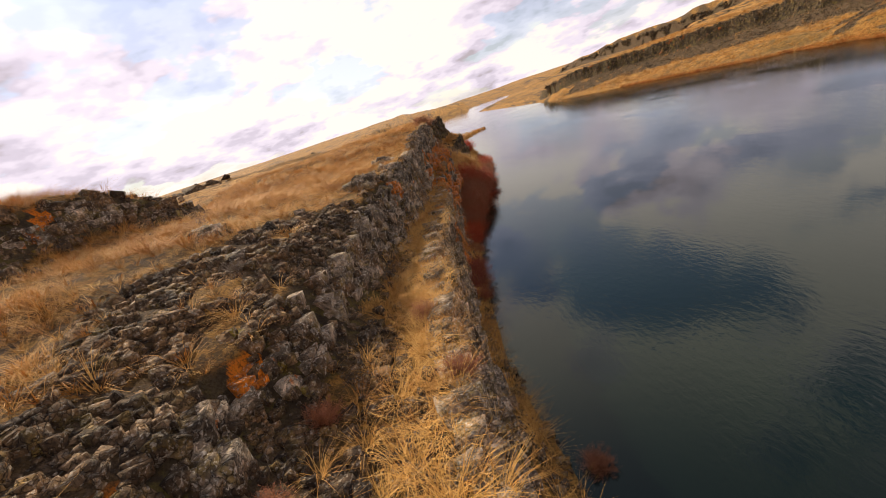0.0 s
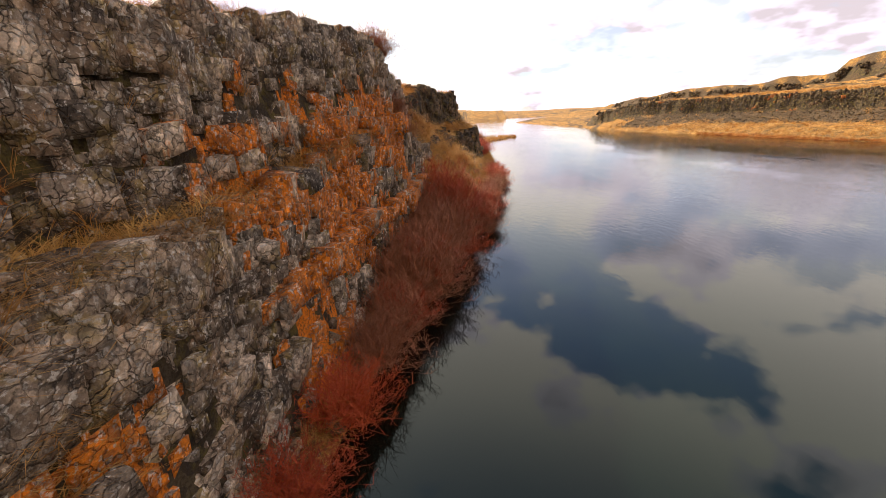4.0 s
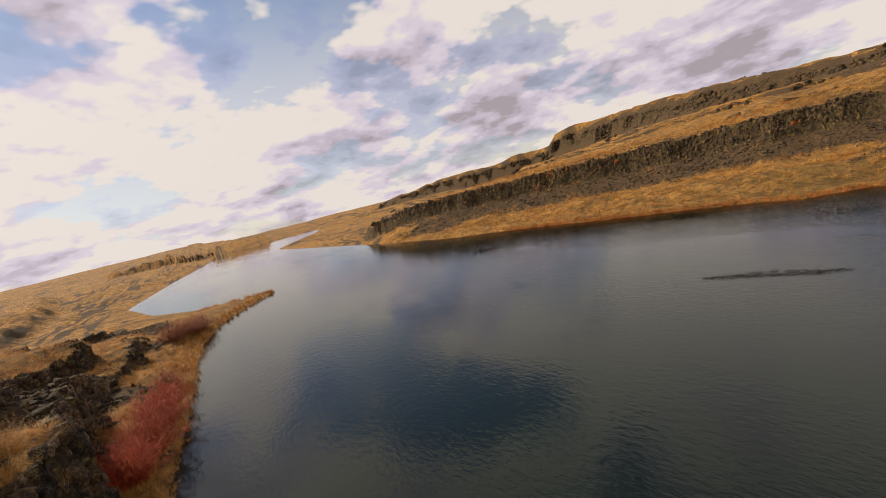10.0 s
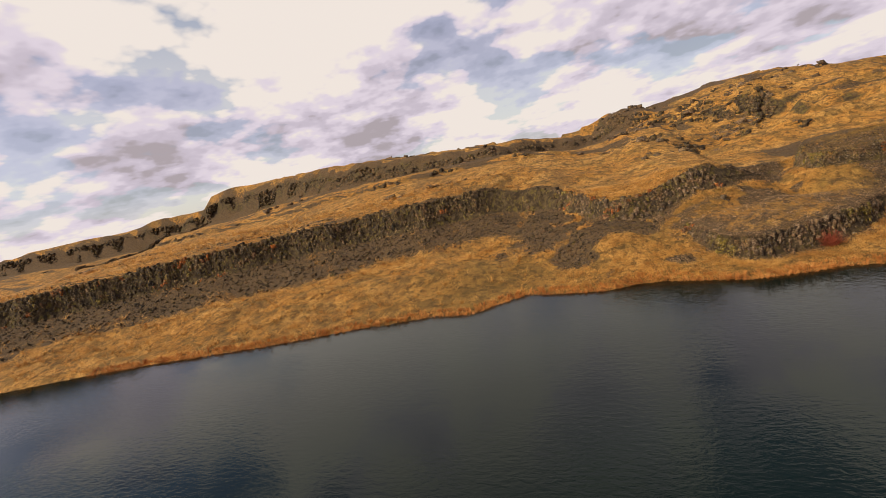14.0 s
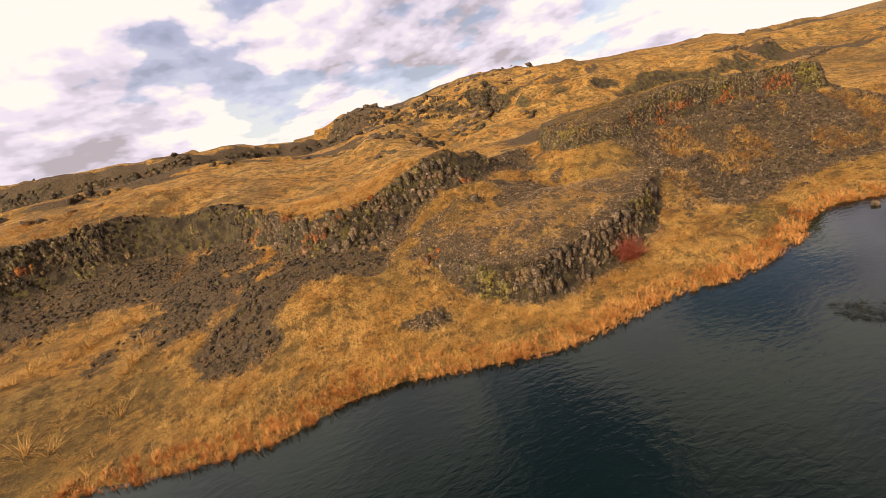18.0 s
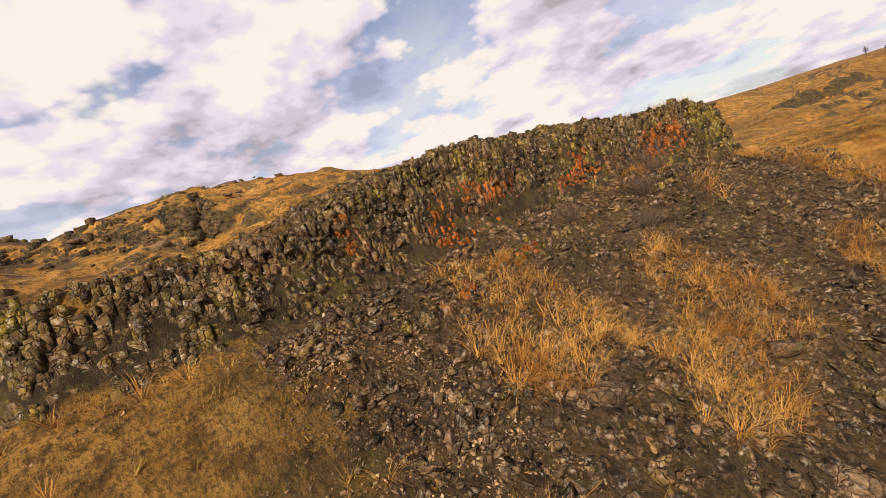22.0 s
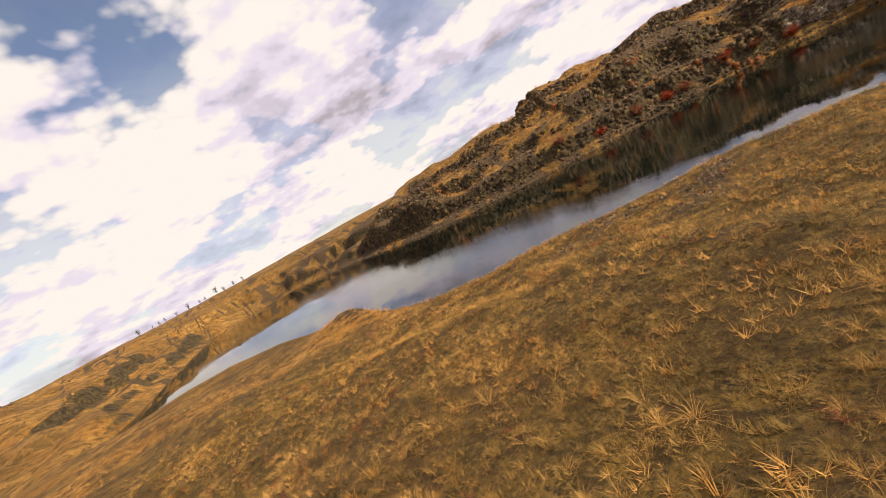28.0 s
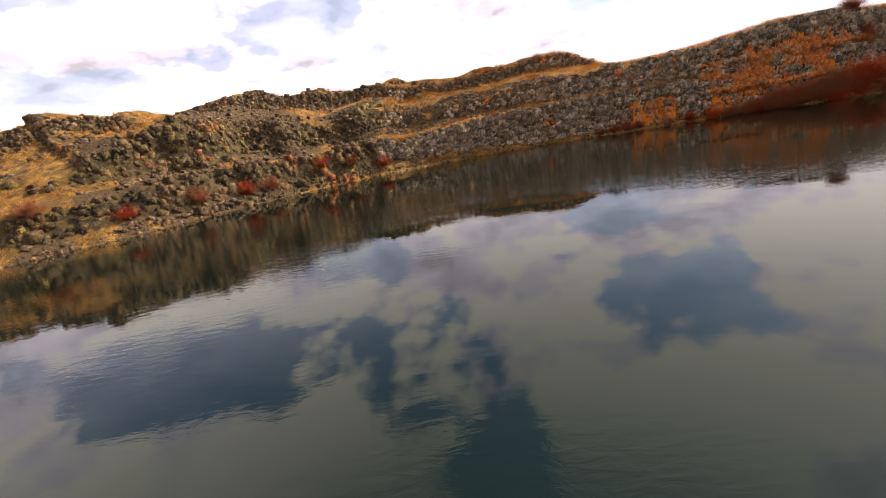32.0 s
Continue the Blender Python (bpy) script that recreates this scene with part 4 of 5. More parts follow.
def face_rocks(parent, pts, nrm, lo, hi, tall, rng, material, single_near=None, sink=0.25, shapes=None, tilt=0.18, label="", skew=1.7, swing=0.3):
    """Blocks set into a rock face; those nearest to single_near are pieces of their own."""
    n = len(pts)
    if not n:
        return
    shapes = shapes or BLOCKS
    s = lo + (hi - lo) * rng.uniform(0, 1, n) ** skew
    size = np.stack([s * rng.uniform(0.8, 1.25, n), s * rng.uniform(0.75, 1.2, n), s * rng.uniform(*tall, n)], -1)
    yaw = np.arctan2(nrm[:, 1], nrm[:, 0]) + rng.normal(0, swing, n)
    turn = turns(yaw, rng.normal(0, tilt, n), rng.normal(0, tilt, n))
    place = pts - nrm * (s * (sink + rng.uniform(-0.2, 0.2, n)))[:, None]
    which = rng.integers(0, len(shapes), n)
    rest = np.ones(n, bool)
    if single_near is not None:
        d = np.min([np.hypot(place[:, 0] - a, place[:, 1] - b) for a, b in single_near], 0) - s * 3
        first = np.argsort(d)[:PIECES]
        rest[first] = False
        kept = {}
        for k in first:
            key = int(which[k])
            if key not in kept:
                kept[key] = mesh_from("rock", shapes[key][0], shapes[key][1], material)
            ob = new("rock", kept[key])
            m = Matrix([list(turn[k][r] * size[k]) + [place[k][r]] for r in range(3)] + [[0, 0, 0, 1]])
            ob.parent = parent
            ob.matrix_parent_inverse = Matrix.Translation(-parent.location)
            ob.matrix_basis = m
    if rest.any():
        co, fc = gather(shapes, which[rest], place[rest], turn[rest], size[rest])
        under(parent, "rock_mass", mesh_from("rock_mass", co, fc, material), label, "stuff")


PIECES = 280


# ---- cliffs, banks, scree ----
rng = np.random.default_rng(11)


cliff = empty("basalt_cliff", (-6, 0, 0), "tall dark basalt lakeside cliff with orange lichen and grassy ledges", "cliff")
pts, nrm = steep_points(-26, 4, -36, 30, 30.0, 0.74, rng)
grassy = (fbm2(pts[:, 1] / 2.0, pts[:, 2] / 0.9, 3, 79) > 0.12) & (nrm[:, 2] > 0.66) | (nrm[:, 2] > 0.56)
pts, nrm = pts[~grassy], nrm[~grassy]
o = lichen(pts[:, 0], pts[:, 1], pts[:, 2]) > rng.uniform(0.08, 0.5, len(pts))
face_rocks(cliff, pts[~o], nrm[~o], 0.14, 0.95, (0.6, 1.2), rng, ROCKS["grey"], [(-6.5, -14), (-6.2, -8), (-6, 2)], 0.34, skew=2.0, swing=0.14, tilt=0.08)
face_rocks(cliff, pts[o], nrm[o], 0.14, 0.75, (0.7, 1.7), rng, ROCKS["orange"], [(-4.2, 8), (-3.2, 14)], 0.40, skew=2.0, swing=0.10, tilt=0.07)
rows = []
for y in np.arange(3.5, 20.5, 0.33):
    x = np.linspace(3.0, -6.0, 181)
    z = height(x, np.full(181, y))
    for level, out in ((2.55, 0.30), (5.6, 0.10)):
        k = int(np.argmax(z > level))
        rows.append((x[k] + out + rng.uniform(-0.12, 0.12), y, level + 0.45 + rng.uniform(-0.15, 0.15)))
rows = np.array(rows)
face_rocks(cliff, rows, np.tile([[1.0, -0.25, 0.0]], (len(rows), 1)), 0.55, 1.0, (0.6, 1.0), rng, ROCKS["orange"], sink=0.30, tilt=0.10, swing=0.2, skew=1.2)
crest, cn = steep_points(-26, 4, -36, 30, 0.9, 0.95, rng, nz_min=0.70)
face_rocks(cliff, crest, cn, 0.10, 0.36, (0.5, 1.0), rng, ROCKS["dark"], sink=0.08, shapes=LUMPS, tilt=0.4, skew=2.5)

n = 15000
u = np.stack([rng.uniform(-17, -6, n), rng.uniform(-36, -5, n)], -1)
u = u[rng.uniform(0, 1, n) < smooth(0.35, 0.75, stony(u[:, 0], u[:, 1])) * (face_zone(u[:, 0], u[:, 1]) > 0.1)]
h0, hx, hy = height(u[:, 0], u[:, 1]), height(u[:, 0] + 0.3, u[:, 1]), height(u[:, 0], u[:, 1] + 0.3)
nrm = np.stack([(h0 - hx) / 0.3, (h0 - hy) / 0.3, np.ones(len(u))], -1)
nrm /= np.linalg.norm(nrm, axis=1)[:, None]
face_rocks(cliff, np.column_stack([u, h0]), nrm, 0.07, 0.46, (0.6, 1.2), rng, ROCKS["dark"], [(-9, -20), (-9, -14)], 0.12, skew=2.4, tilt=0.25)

cliff_n = empty("basalt_cliff", (2, 66, 0), "broken dark basalt cliff with pale grass on its ledges", "cliff")
pts, nrm = steep_points(-24, 12, 30, 108, 7.0, 0.78, rng)
w = fbm2(pts[:, 0] / 2.4 + pts[:, 2] / 2.0, pts[:, 1] / 2.4, 3, 78)
k = ~((w > 0.05) & (nrm[:, 2] > 0.60))
pts, nrm, w = pts[k], nrm[k], w[k]
# the faces' shade is put into the colour: darker rock than the near cliff
face_rocks(cliff_n, pts[w < 0.1], nrm[w < 0.1], 0.2, 0.9, (0.7, 1.5), rng, ROCKS["black"], [(0, 34), (0, 48)], 0.2)
face_rocks(cliff_n, pts[w >= 0.1], nrm[w >= 0.1], 0.2, 0.8, (0.7, 1.5), rng, ROCKS["dark"], [(0, 40)], 0.2)

cliff_s = empty("basalt_cliff", (5, -58, 0), "long shaded basalt cliff in stepped tiers above dark water", "cliff")
pts, nrm = steep_points(-44, 48, -110, -36, 3.6, 0.80, rng, 0.4)
w = fbm2(pts[:, 0] / 3.0, pts[:, 1] / 3.0 + pts[:, 2] / 2.0, 3, 73)
face_rocks(cliff_s, pts[w < 0.15], nrm[w < 0.15], 0.25, 0.9, (0.7, 1.6), rng, ROCKS["black"], [(8, -52), (20, -62)], 0.25)
k = (w >= 0.15) & (w < 0.4)
face_rocks(cliff_s, pts[k], nrm[k], 0.25, 1.0, (0.7, 1.6), rng, ROCKS["olive"], None, 0.25)
face_rocks(cliff_s, pts[w >= 0.4], nrm[w >= 0.4], 0.25, 1.0, (0.7, 1.6), rng, ROCKS["rust"], None, 0.25)


def along(poly, n, lo, hi, rng):
    """Random points within a strip beside a line, to its left for positive offsets."""
    a = np.array(poly, float)
    seg = np.diff(a, axis=0)
    L = np.hypot(seg[:, 0], seg[:, 1])
    k = rng.choice(len(L), n, p=L / L.sum())
    u, o = rng.uniform(0, 1, n), rng.uniform(lo, hi, n)
    x = a[k, 0] + u * seg[k, 0] - o * seg[k, 1] / L[k]
    y = a[k, 1] + u * seg[k, 1] + o * seg[k, 0] / L[k]
    return np.stack([x, y, np.maximum(height(x, y), -0.1)], -1)


shore = empty("shore_rocks", (4, -40, 0), "pale broken stones along the cliff's waterline", "rocks")
q = along(SHORE_W[17:], 1300, -1.2, 0.15, rng)
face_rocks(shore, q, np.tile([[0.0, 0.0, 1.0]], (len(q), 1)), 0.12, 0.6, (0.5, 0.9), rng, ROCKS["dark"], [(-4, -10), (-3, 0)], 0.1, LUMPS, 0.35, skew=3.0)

outcrop = empty("rock_outcrop", (-22, -14, 9), "low crest of broken dark basalt above the pale grass", "rock outcrop")
pts, nrm = steep_points(-44, 40, -112, 34, 5.0, 0.90, rng, 0.4)
k = nearest(pts[:, 0], pts[:, 1], WRIDGE)[0] < 3.5
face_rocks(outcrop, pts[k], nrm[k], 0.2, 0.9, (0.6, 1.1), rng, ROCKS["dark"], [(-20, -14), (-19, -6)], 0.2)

bank = empty("basalt_bank", (88, 60, 3), "long bank of dark basalt columns over scree", "bank")
pts, nrm = steep_points(52, 110, 24, 152, 9.0, 0.80, rng, 0.3)
keep = (nearest(pts[:, 0], pts[:, 1], BANK)[0] < 6) & ((pts[:, 0] < 82.5) | (pts[:, 1] > 35)) & ((fbm2(pts[:, 0] / 4.0, pts[:, 1] / 4.0, 3, 176) < 0.16) | (pts[:, 1] > 60))
pts, nrm = pts[keep], nrm[keep]
w = fbm2(pts[:, 0] / 2.5, pts[:, 1] / 2.5 + pts[:, 2], 3, 74)
low = (pts[:, 1] < 44) & (w < 0.12)
for pick, key, near in (((w < 0.12) & ~low, "black", [(86, 44), (93, 48)]), (low, "dark", [(78, 36), (86, 41)]), ((w >= 0.12) & (w < 0.35), "olive", [(77, 34)]), (w >= 0.35, "rust", None)):
    face_rocks(bank, pts[pick], nrm[pick], 0.16, 0.55, (1.0, 2.6), rng, ROCKS[key], near, 0.4, tilt=0.10)

butte = empty("basalt_butte", (79, 9, 3.5), "flat-topped basalt butte of lichened columns, orange at its foot", "butte")
pts, nrm = steep_points(74, 92, -9, 30, 75.0, 0.80, rng, 0.2)
keep = (nearest(pts[:, 0], pts[:, 1], BUTTE)[0] < 3.2) & (bank_step(pts[:, 0], pts[:, 1], BUTTE, 0.7, 5.0)[1] > np.where(pts[:, 1] > 15, -0.7, -2.0))
pts, nrm = pts[keep], nrm[keep]
w = fbm2(pts[:, 1] / 1.8, pts[:, 2] / 1.2, 3, 75)
r = ((pts[:, 2] < 6.6) & (w > 0.05) & (pts[:, 1] < 14)) | ((pts[:, 2] < 5.2) & (w > 0.2))
face_rocks(butte, pts[~r], nrm[~r], 0.06, 0.18, (1.3, 3.4), rng, ROCKS["olive"], [(78, 15), (78.6, 9)], 0.34, tilt=0.08, swing=0.15)
face_rocks(butte, pts[r], nrm[r], 0.06, 0.18, (1.3, 3.4), rng, ROCKS["rust"], [(78.6, 10)], 0.34, tilt=0.10, swing=0.15)
crest, cn = steep_points(77, 90, -6, 26, 60.0, 0.999, rng, 0.3, nz_min=0.80)
keep = (height(crest[:, 0], crest[:, 1]) > 5.9) & (stony(crest[:, 0], crest[:, 1]) > 0.3)
face_rocks(butte, crest[keep], cn[keep], 0.018, 0.065, (0.5, 0.9), rng, ROCKS["olive"], None, 0.12, CHIPS, 0.4, skew=2.2)

mound = empty("rock_mound", (71, 26, 1.5), "domed basalt mound with stony turf, olive lichen on its wall", "mound")
pts, nrm = steep_points(64, 79, 14, 36, 26.0, 0.70, rng, 0.2)
rim = nearest(pts[:, 0], pts[:, 1], MOUND, True)[0]
keep = (rim < 1.8) & ~(inside(pts[:, 0], pts[:, 1], MOUND) & (rim > 0.1))
pts, nrm = pts[keep], nrm[keep]
w = fbm2(pts[:, 0] / 1.5, pts[:, 1] / 1.5, 3, 77)
face_rocks(mound, pts[w < 0.1], nrm[w < 0.1], 0.10, 0.40, (0.9, 2.2), rng, ROCKS["dark"], [(67.5, 27), (69, 24)], 0.25, tilt=0.15)
face_rocks(mound, pts[w >= 0.1], nrm[w >= 0.1], 0.10, 0.36, (0.9, 2.0), rng, ROCKS["olive"], [(68, 26)], 0.25, tilt=0.15)

ridge = empty("basalt_ridge", (150, 130, 9), "dark basalt ridge crowning the far grassland", "ridge")
pts, nrm = steep_points(105, 215, 5, 300, 2.6, 0.86, rng, 1.0)
k = bank_step(pts[:, 0] + 3 * fbm2(pts[:, 0] / 5.0, pts[:, 1] / 5.0, 3, 11), pts[:, 1] + 3 * fbm2(pts[:, 0] / 5.0, pts[:, 1] / 5.0, 3, 11), RIDGE, 4.5, 30.0)[0] < 0.70
pts, nrm = pts[k], nrm[k]
face_rocks(ridge, pts, nrm, 0.45, 1.3, (0.7, 1.3), rng, ROCKS["black"], [(148, 121), (120, 60)], 0.30, tilt=0.1)


def scatter(x0, x1, y0, y1, per_m2, rng, chance, margin=0.0):
    n = rng.poisson(per_m2 * (x1 - x0) * (y1 - y0))
    x, y = rng.uniform(x0, x1, n), rng.uniform(y0, y1, n)
    k = rng.uniform(0, 1, n) < chance(x, y)
    x, y = x[k], y[k]
    z = height(x, y)
    k = z > 0.04 + margin
    return np.stack([x, y, z], -1)[k]


def scree(name, label, x0, x1, y0, y1, per_m2, lo, hi, near=None, skew=2.2, shapes=None, key="dark", clear=None, least=0.35):
    p = scatter(x0, x1, y0, y1, per_m2, rng, lambda x, y: smooth(least, 0.8, stony(x, y)) * (~inside(x, y, clear) if clear else 1.0))
    if len(p):
        c = p.mean(0)
        ob = empty(name, tuple(float(v) for v in c), label, "scree")
        up = np.tile([[0.0, 0.0, 1.0]], (len(p), 1))
        face_rocks(ob, p, up, lo, hi, (0.45, 0.8), rng, ROCKS[key], near, 0.05, shapes or LUMPS, 0.5, skew=skew)


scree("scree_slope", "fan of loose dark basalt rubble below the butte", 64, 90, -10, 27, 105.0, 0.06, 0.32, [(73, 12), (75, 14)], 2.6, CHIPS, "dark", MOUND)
scree("scree_slope", "tan and brown rubble over the domed mound", 67, 80, 14, 35, 360.0, 0.03, 0.11, [(72, 25)], 2.6, CHIPS, "tan", None, -0.05)
scree("scree_slope", "dark rubble patches under the columned bank", 60, 96, 33, 60, 16.0, 0.10, 0.4, [(78, 37), (74, 36)], key="black")
scree("scree_slope", "dark rubble along the far bank", 55, 100, 60, 132, 5.0, 0.2, 0.6, [(80, 64)], key="black")
scree("stones", "small pale stones strewn through short turf", 49, 72, -36, -10, 75.0, 0.035, 0.13, [(55.5, -25)], 2.2, CHIPS, "grey")
scree("stones", "small dark stones lying in the gravelly turf", 49, 72, -48, -10, 60.0, 0.04, 0.16, [(55.5, -25)], 2.2, CHIPS, "dark")
scree("scree_slope", "dark broken rock on the northern ledges", -16, 9, 28, 112, 10.0, 0.12, 0.55, [(0, 36), (2, 44)], 2.2, None, "black")
scree("scree_slope", "dark broken rock between the southern tiers", -24, 46, -100, -34, 2.2, 0.25, 0.9, [(4, -46), (12, -54)])


def far_outcrop(x, y, long, turn, n, seed):
    """A low line of broken rock breaking through the grass of the plain."""
    g = np.random.default_rng(seed)
    u, v = g.normal(0, long / 4, n), g.normal(0, 0.8, n)
    px, py = x + u * math.cos(turn) - v * math.sin(turn), y + u * math.sin(turn) + v * math.cos(turn)
    p = np.stack([px, py, height(px, py)], -1)
    ob = empty("rock_outcrop", (x, y, float(p[:, 2].mean())), "low line of dark rock breaking the golden plain", "rock outcrop", "outcrops on the plain")
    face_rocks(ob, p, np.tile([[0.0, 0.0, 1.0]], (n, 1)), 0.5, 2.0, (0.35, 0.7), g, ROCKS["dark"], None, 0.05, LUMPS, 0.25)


g = np.random.default_rng(301)
for k in range(46):
    x, y = g.uniform(98, 230), g.uniform(-130, 120)
    far_outcrop(x, y, g.uniform(8, 30), g.normal(1.9, 0.35), int(g.uniform(14, 46)), 310 + k)
for k in range(16):
    far_outcrop(g.uniform(-60, -26), g.uniform(-40, 90), g.uniform(6, 18), g.normal(1.5, 0.4), int(g.uniform(12, 30)), 360 + k)


def knob(x, y, r, tall, n, seed):
    """A small heap of bedrock standing out of the cliff-top grass."""
    g = np.random.default_rng(seed)
    a, q = g.uniform(0, 6.283, n), np.sqrt(g.uniform(0, 1, n))
    px, py = x + r * q * np.cos(a), y + 1.3 * r * q * np.sin(a)
    p = np.stack([px, py, height(px, py) + tall * (1 - q * q) * g.uniform(0.3, 1.0, n)], -1)
    ob = empty("rock_outcrop", (x, y, float(p[:, 2].min())), "knob of lichened bedrock in the cliff-top grass", "rock outcrop", "knobs on the cliff top")
    face_rocks(ob, p, np.tile([[0.0, 0.0, 1.0]], (n, 1)), 0.2, 0.65, (0.6, 1.1), g, ROCKS["grey"], [(x, y)], 0.2, BLOCKS, 0.25, skew=1.2)


for k, (x, y, r, tall, n) in enumerate([(-8.2, -9.0, 0.9, 0.45, 40), (-8.8, -5.4, 1.3, 0.7, 70), (-7.3, -1.5, 0.9, 0.5, 45), (-7.9, 2.2, 0.8, 0.4, 36), (-14.6, -13.0, 0.8, 0.4, 30)]):
    knob(x, y, r, tall, n, 400 + k)


# ---- grass ----
def tuft_shape(rng, blades, lean, width):
    co, fc = [], []
    for _ in range(blades):
        a, r = rng.uniform(0, 2 * math.pi), rng.uniform(0, 0.16)
        b = a + rng.normal(0, 0.7)
        l, h = lean * rng.uniform(0.5, 1.3), rng.uniform(0.55, 1.0)
        x, y = r * math.cos(a), r * math.sin(a)
        dx, dy = math.cos(b), math.sin(b)
        wx, wy = -dy * width, dx * width
        k = len(co)
        co += [(x - wx, y - wy, -0.05), (x + wx, y + wy, -0.05), (x + dx * l * 0.35 - wx * 0.8, y + dy * l * 0.35 - wy * 0.8, h * 0.62),
               (x + dx * l * 0.35 + wx * 0.8, y + dy * l * 0.35 + wy * 0.8, h * 0.62), (x + dx * l, y + dy * l, h * rng.uniform(0.8, 1.0))]
        fc += [(k, k + 1, k + 3), (k, k + 3, k + 2), (k + 2, k + 3, k + 4)]
    return np.array(co), np.array(fc)


def wisp_shape(rng, blades, lean, width):
    """A cheap low tuft: one blade, one face."""
    a, h = rng.uniform(0, 2 * math.pi, blades), rng.uniform(0.45, 1.0, blades)
    r, l = rng.uniform(0, 0.3, blades), lean * rng.uniform(0.4, 1.2, blades)
    x, y, dx, dy = r * np.cos(a * 3), r * np.sin(a * 3), np.cos(a), np.sin(a)
    co = np.stack([np.stack([x - dy * width, y + dx * width, np.full(blades, -0.05)], -1), np.stack([x + dy * width, y - dx * width, np.full(blades, -0.05)], -1),
                   np.stack([x + dx * l, y + dy * l, h], -1)], 1).reshape(-1, 3)
    return co, np.arange(3 * blades).reshape(-1, 3)


LAID = [tuft_shape(RNG, 30, 1.5, 0.0065) for _ in range(12)]
WISPS = [wisp_shape(RNG, 15, 0.9, 0.032) for _ in range(12)]
TUFTS = [tuft_shape(RNG, 24, 1.45, 0.0075) for _ in range(12)]
REEDS = [tuft_shape(RNG, 18, 0.55, 0.012) for _ in range(8)]
MATS = [tuft_shape(RNG, 20, 1.1, 0.011) for _ in range(8)]


def plant(name, label, shapes, pts, lo, hi, material, rng, wide=1.0, wind=(0.0, 0.0)):
    n = len(pts)
    if not n:
        return
    s = rng.uniform(lo, hi, n)
    size = np.stack([s * wide, s * wide, s * rng.uniform(0.7, 1.1, n)], -1)
    turn = turns(rng.uniform(0, 6.28, n), rng.normal(wind[0], 0.12, n), rng.normal(wind[1], 0.12, n))
    co, fc = gather(shapes, rng.integers(0, len(shapes), n), pts, turn, size)
    tagged(new(name, mesh_from(name, co, fc, material)), label, "grass", kind="stuff")


def flat_nz(x, y):
    e = 0.3
    gx = (height(x + e, y) - height(x - e, y)) / (2 * e)
    gy = (height(x, y + e) - height(x, y - e)) / (2 * e)
    return 1 / np.sqrt(1 + gx * gx + gy * gy)


def flat_chance(x, y):
    return smooth(0.62, 0.80, flat_nz(x, y)) * smooth(0.75, 0.35, stony(x, y))


def patchy(x, y, seed, a=-0.25, b=0.25, scale=2.4):
    return smooth(a, b, fbm2(x / scale, y / scale, 3, seed))


rg = np.random.default_rng(23)
p = scatter(-24, -3, -36, 18, 11.0, rg, lambda x, y: flat_chance(x, y) * (0.35 + 0.65 * patchy(x, y, 81)))
plant("grass", "pale gold bunch grass matted over the cliff top and ledges", TUFTS, p, 0.28, 0.62, M_GOLD, rg, 1.3)
def ledge_chance(x, y):
    d, q, _ = nearest(x, y, SHORE_W)
    near = [np.interp(q, np.arange(NW), np.array(a, float)) for a in (W_FOOT, W_RUN, W_LEDGE)]
    a = d - near[0] - near[1]
    return smooth(-0.3, 0.1, a) * smooth(0.5, -0.1, a - near[2]) * patchy(x, y, 84, -0.5, 0.0, 1.4) * (0.3 + 0.7 * smooth(-21, -13, y))


p = scatter(-12, 3, -34, 22, 24.0, rg, lambda x, y: ledge_chance(x, y))
plant("grass", "thick gold and rust grass along the cliff's middle ledge", TUFTS, p, 0.30, 0.70, M_GOLD, rg, 1.3)
p = scatter(-14, 10, 18, 108, 6.0, rg, lambda x, y: flat_chance(x, y) * (0.3 + 0.7 * patchy(x, y, 83)))
plant("grass", "straw-coloured grass on the broken ledges", TUFTS, p, 0.35, 0.75, M_GOLD, rg)
p = scatter(-7, 7, 18, 68, 16.0, rg, lambda x, y: flat_chance(x, y) * (0.2 + 0.8 * patchy(x, y, 82, scale=1.6)))
plant("grass", "long gold grass laid flat over the apron and headland", LAID, p, 0.40, 0.80, M_GOLD, rg, 1.0)
p = scatter(-30, 45, -100, -36, 1.0, rg, lambda x, y: flat_chance(x, y) * (0.3 + 0.7 * patchy(x, y, 85)))
plant("grass", "dry grass on the stepped tiers", TUFTS, p, 0.4, 0.9, M_GOLD, rg, 1.2)
dry = lambda x, y: flat_chance(x, y) * (1 - 0.9 * (height(x, y) > 5.8) * smooth(78, 79, x) * smooth(91, 88, x) * smooth(23, 20, y)) * (1 - 0.95 * inside(x, y, MOUND) * smooth(78.5, 77, x)) * (1 - 0.8 * olive(x, y)) * (0.25 + 0.75 * patchy(x, y, 87))
p = scatter(62, 90, -14, 46, 19.0, rg, dry)
plant("grass", "golden knee-high bunch grass in wind-combed swathes", TUFTS, p, 0.18, 0.42, M_GOLD, rg, 1.15)
p = scatter(66, 80, -10, 24, 26.0, rg, lambda x, y: patchy(x, y, 95, 0.12, 0.32, 1.9) * smooth(0.3, 0.6, stony(x, y)) * smooth(0.6, 0.75, flat_nz(x, y)) * ~inside(x, y, MOUND))
plant("grass", "gold and tawny grass clumps rooted among the rubble", TUFTS, p, 0.22, 0.50, M_GOLD, rg)
p = scatter(64, 84, -12, 46, 1.6, rg, lambda x, y: flat_chance(x, y) * patchy(x, y, 101, -0.1, 0.3, 3.0) * ~inside(x, y, MOUND))
plant("grass", "bright straw clumps standing above the slope's grass", TUFTS, p, 0.28, 0.5, M_GOLD, rg, 1.1)
p = scatter(52, 104, 48, 130, 1.6, rg, dry)
